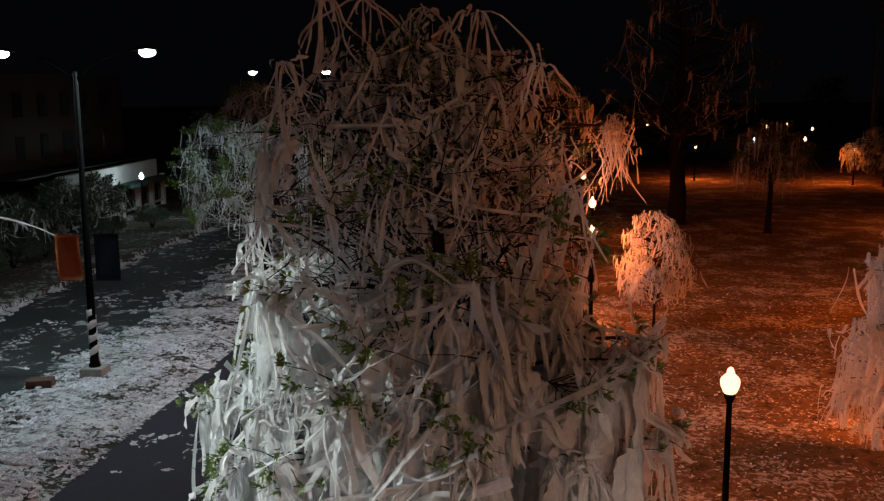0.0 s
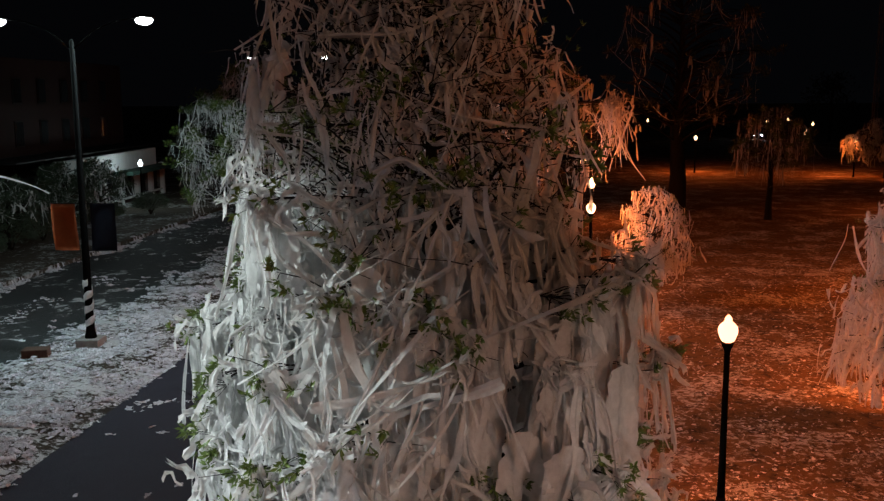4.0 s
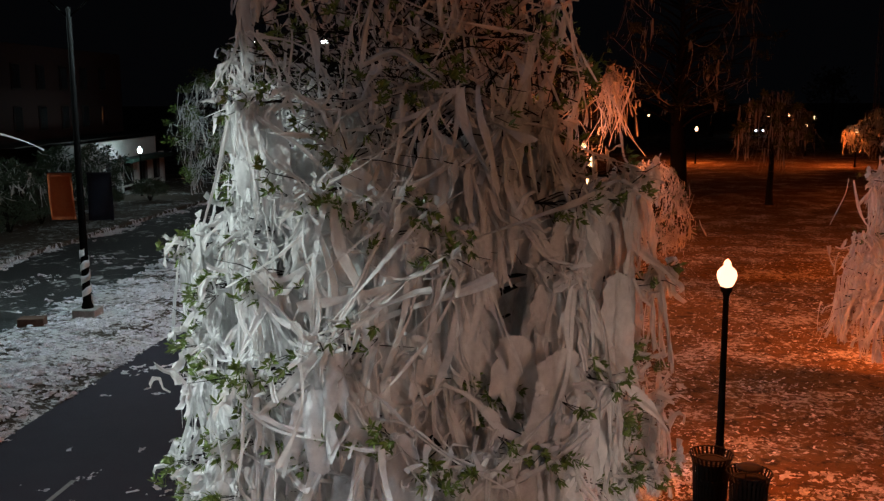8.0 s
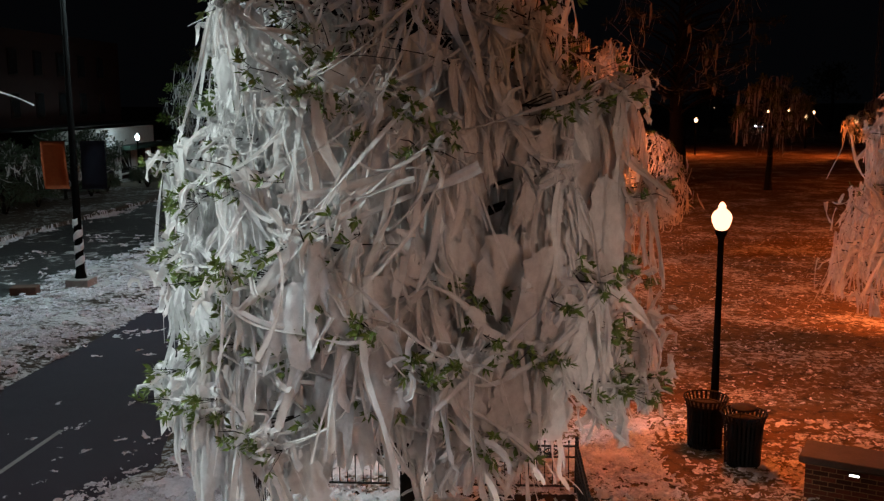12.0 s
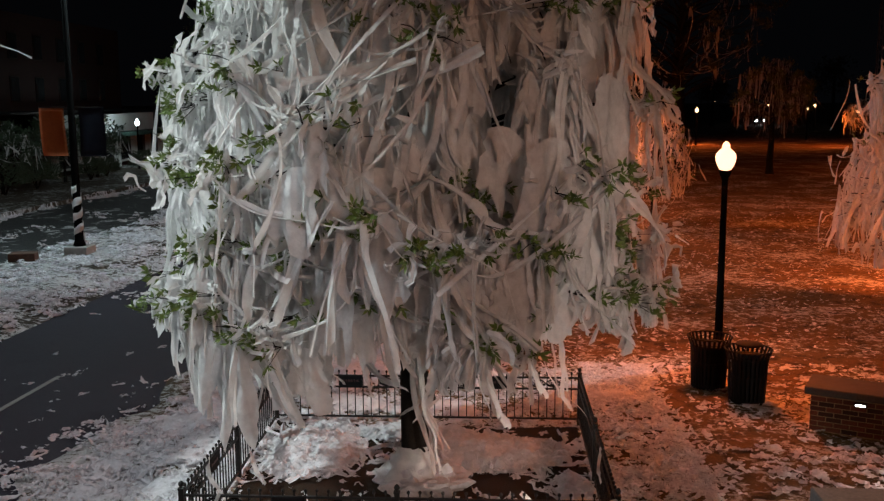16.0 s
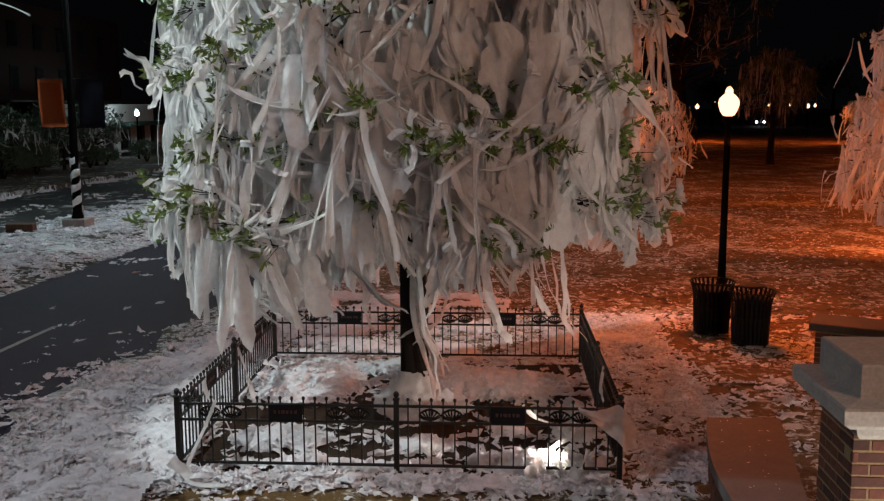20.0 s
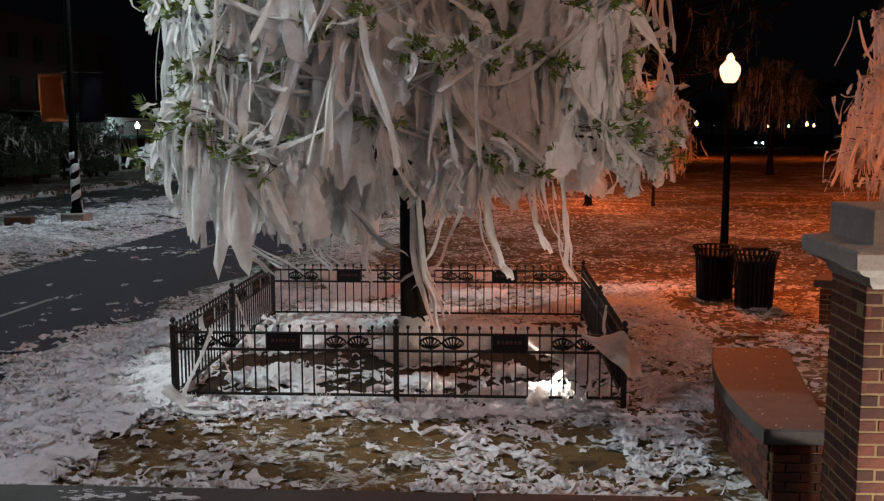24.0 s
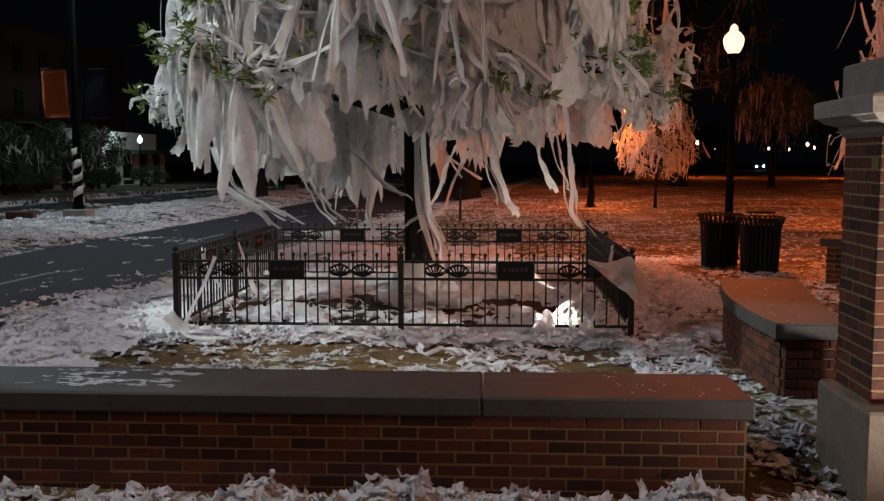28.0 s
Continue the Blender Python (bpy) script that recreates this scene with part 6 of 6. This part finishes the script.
bunch([(-0.30, 11.08, 2.2), (-0.27, 11.08, 1.5), (-0.19, 11.06, 1.04), (-0.04, 11.02, 0.77), (0.06, 11.0, 0.52), (0.20, 10.95, 0.2)], 0.055, 7, "torn white strands trailing down past the trunk", 5)
bunch([(0.15, 11.05, 1.9), (-0.11, 11.08, 1.24), (-0.35, 11.1, 1.01), (-0.52, 11.12, 0.86)], 0.06, 2, "white streamer trailing across the trunk", 3)
bunch([(-1.1, 11.0, 1.9), (-0.68, 11.05, 1.44), (-0.41, 11.1, 1.32), (-0.2, 11.1, 1.2)], 0.06, 2, "white streamer slung across the trunk", 21)
bunch([(0.42, 10.3, 2.3), (0.5, 10.3, 1.75), (0.66, 10.3, 1.35), (0.74, 10.3, 1.2)], 0.07, 4, "torn white strands hanging low beside the trunk", 6)
bunch([(1.05, 10.6, 2.4), (1.12, 10.6, 1.8), (1.3, 10.6, 1.45), (1.36, 10.6, 1.3)], 0.06, 3, "narrow white strands hanging under the crown", 22)
bunch([(1.35, 11.6, 2.4), (1.45, 11.6, 1.6), (1.5, 11.6, 1.1), (1.75, 11.6, 0.80)], 0.06, 4, "torn white strands hanging by the fence", 23)
bunch([(-3.1, 12.2, 1.9), (-2.95, 12.2, 1.40), (-2.66, 12.2, 1.21), (-2.36, 12.2, 1.02), (-2.1, 12.2, 0.84)], 0.06, 6, "torn white strands blown aslant over the fence", 24)
bunch([(-2.0, 12.6, 2.0), (-1.9, 12.6, 1.4), (-1.75, 12.6, 1.05), (-1.5, 12.5, 0.8)], 0.07, 4, "torn white strands hanging by the fence", 28)
bunch([(-1.2, 12.8, 1.9), (-1.15, 12.8, 1.3), (-1.15, 12.8, 0.95), (-0.95, 12.7, 0.6)], 0.06, 4, "torn white strands hanging behind the fence", 25)

# lengths that lie across the crown, placed to fit the camera's view
streamer([(-1.37, 8.70, 4.94), (-0.73, 8.74, 5.06), (-0.30, 8.78, 5.22), (0.03, 8.70, 5.43)], 0.12, "broad white streamer lying across the oak's crown", 40)
streamer([(-1.16, 8.95, 5.60), (-0.80, 8.99, 5.75), (-0.60, 9.03, 5.86)], 0.1, "broad white streamer lying across the oak's crown", 41)
streamer([(-0.58, 8.90, 5.86), (-0.51, 8.94, 5.69), (-0.43, 8.98, 5.31)], 0.1, "broad white streamer lying across the oak's crown", 42)
streamer([(-1.00, 9.60, 6.76), (-0.62, 9.64, 6.97), (-0.27, 9.68, 7.06), (-0.04, 9.60, 7.08)], 0.06, "narrow white streamer lying across the oak's crown", 43)
streamer([(-0.04, 9.65, 7.07), (0.25, 9.69, 6.84), (0.61, 9.73, 6.60), (0.90, 9.65, 6.46)], 0.12, "broad white streamer lying across the oak's crown", 44)
streamer([(0.14, 9.50, 7.04), (0.13, 9.54, 6.66), (0.03, 9.58, 6.17)], 0.05, "narrow white streamer lying across the oak's crown", 45)
streamer([(-1.35, 8.50, 2.60), (-0.87, 8.54, 2.82), (-0.61, 8.58, 3.24), (-0.65, 8.50, 3.75)], 0.1, "broad white streamer lying across the oak's crown", 46)
streamer([(-0.66, 8.50, 3.09), (-0.29, 8.54, 3.06), (0.02, 8.58, 3.25), (0.21, 8.50, 3.40)], 0.11, "broad white streamer lying across the oak's crown", 47)
streamer([(-1.03, 8.50, 3.71), (-0.67, 8.54, 3.77), (-0.29, 8.58, 3.51), (0.21, 8.50, 3.39)], 0.12, "broad white streamer lying across the oak's crown", 48)
streamer([(-0.29, 8.75, 5.19), (-0.40, 8.79, 4.69), (-0.55, 8.83, 4.17), (-0.53, 8.75, 3.75)], 0.15, "broad white streamer lying across the oak's crown", 49)
streamer([(0.02, 8.80, 5.29), (-0.09, 8.84, 4.79), (-0.23, 8.88, 4.27), (-0.29, 8.80, 4.00)], 0.1, "broad white streamer lying across the oak's crown", 50)
streamer([(0.14, 8.75, 4.89), (0.08, 8.79, 4.48), (-0.02, 8.83, 4.22), (-0.08, 8.75, 4.06)], 0.07, "narrow white streamer lying across the oak's crown", 51)
streamer([(0.48, 8.85, 5.14), (0.56, 8.89, 4.84), (0.70, 8.93, 4.48), (0.79, 8.85, 4.26)], 0.1, "broad white streamer lying across the oak's crown", 52)
streamer([(1.79, 9.30, 4.05), (1.53, 9.34, 3.92), (1.26, 9.38, 3.70), (1.06, 9.30, 3.62)], 0.12, "broad white streamer lying across the oak's crown", 53)
streamer([(-1.72, 8.60, 3.42), (-1.41, 8.64, 3.42), (-1.20, 8.68, 3.53), (-1.42, 8.60, 2.75)], 0.11, "broad white streamer lying across the oak's crown", 54)
streamer([(-0.74, 9.00, 7.23), (-0.42, 9.04, 7.34), (-0.02, 9.08, 7.06)], 0.1, "broad white streamer lying across the oak's crown", 55)
streamer([(1.55, 9.00, 3.89), (1.45, 9.04, 3.46), (1.30, 9.08, 3.18)], 0.12, "broad white streamer lying across the oak's crown", 56)
streamer([(0.40, 9.00, 3.84), (0.54, 9.04, 3.67), (0.35, 9.08, 3.12), (0.29, 9.00, 2.91)], 0.1, "broad white streamer lying across the oak's crown", 57)

# sheet of paper caught on the corner of the fence
bm = bmesh.new()
cols, rows = 18, 9
g = [[None] * (cols + 1) for _ in range(rows + 1)]
for i in range(rows + 1):
    for j in range(cols + 1):
        u, v = j / cols, i / rows
        top = 0.80 - 0.03 * math.sin(7 * u) - 0.22 * smooth_step(0.62, 1.0, u)
        deep = 0.04 + 0.34 * smooth_step(0.0, 0.75, u) - 0.17 * smooth_step(0.75, 1.0, u)
        x = FX1 - 0.43 + 0.60 * u + 0.015 * noise.noise((v * 5, u, 4.0))
        z = top - deep * v + 0.02 * noise.noise((u * 5, v * 4, 2.0)) + 0.012 * noise.noise((u * 13, v * 9, 5.0))
        y = FY0 - 0.07 - 0.04 * math.sin(3 * v + 4 * u) - 0.03 * v + 0.12 * smooth_step(0.76, 1.0, u) + 0.05 * noise.noise((u * 6, v * 5, 8.0))
        g[i][j] = bm.verts.new((x, y, z))
for i in range(rows):
    for j in range(cols):
        bm.faces.new((g[i][j], g[i][j + 1], g[i + 1][j + 1], g[i + 1][j]))
tagged(part("paper_sheet", bm, PAPER, None, "", True), "torn white paper sheet snagged on the fence corner", "paper sheet")

# paper heaped over the floodlight
s = Strips(606)
for _ in range(120):
    s.wad((1.32 + s.r.gauss(0, 0.2), 9.30 + s.r.gauss(0, 0.09), 0.03 + abs(s.r.gauss(0, 0.05))), 0.15, 2)
s.soft = True
s.veil((1.10, 9.07, 0.29), (0.20, 0.02), 0.36, 1.4, 0.0)
s.veil((1.05, 9.02, 0.18), (0.24, -0.03), 0.24, 1.8, 0.0)
s.veil((1.44, 9.04, 0.19), (0.24, 0.02), 0.22, 1.2, 0.0)
s.veil((1.70, 9.30, 0.20), (0.26, 0.05), 0.20, 1.6, 0.03)
tagged(s.done("paper_drift", PAPER), "white paper drift glowing over the floodlight", "litter", kind="stuff")

# ---------------------------------------------------------------- bricks of the walls, last
brick_face(seat_wall, (-3.45, WALL_Y0 + 0.0515), (WALL_X1 - 0.05, WALL_Y0 + 0.0515), -0.246, 7, 1)
brick_face(seat_wall, (WALL_X1 - 0.0515, WALL_Y0 + 0.06), (WALL_X1 - 0.0515, WALL_Y1 - 0.05), -0.246, 7, 2)
brick_face(pillar, (SHAFT_X - PIL_W / 2, SHAFT_Y - PIL_W / 2 + 0.016), (SHAFT_X + PIL_W / 2, SHAFT_Y - PIL_W / 2 + 0.016), 0.615, 21, 3)
brick_face(pillar, (SHAFT_X - PIL_W / 2 + 0.016, SHAFT_Y + PIL_W / 2), (SHAFT_X - PIL_W / 2 + 0.016, SHAFT_Y - PIL_W / 2), 0.615, 21, 4)
brick_face(wing, (inner[0][0] + 0.01, inner[0][1] - 0.006), (inner[-1][0], inner[-1][1] - 0.006), -0.14, 8, 5)
for k in range(12):
    a, b = inner[k + 1], inner[k]
    brick_face(wing, (a[0] - 0.006, a[1]), (b[0] - 0.006, b[1]), -0.14, 8, 10 + k)
brick_face(pedestal, (-0.75, -0.289), (0.75, -0.289), -0.005, 7, 40)
brick_face(pedestal, (-0.739, 0.30), (-0.739, -0.30), -0.005, 7, 41)
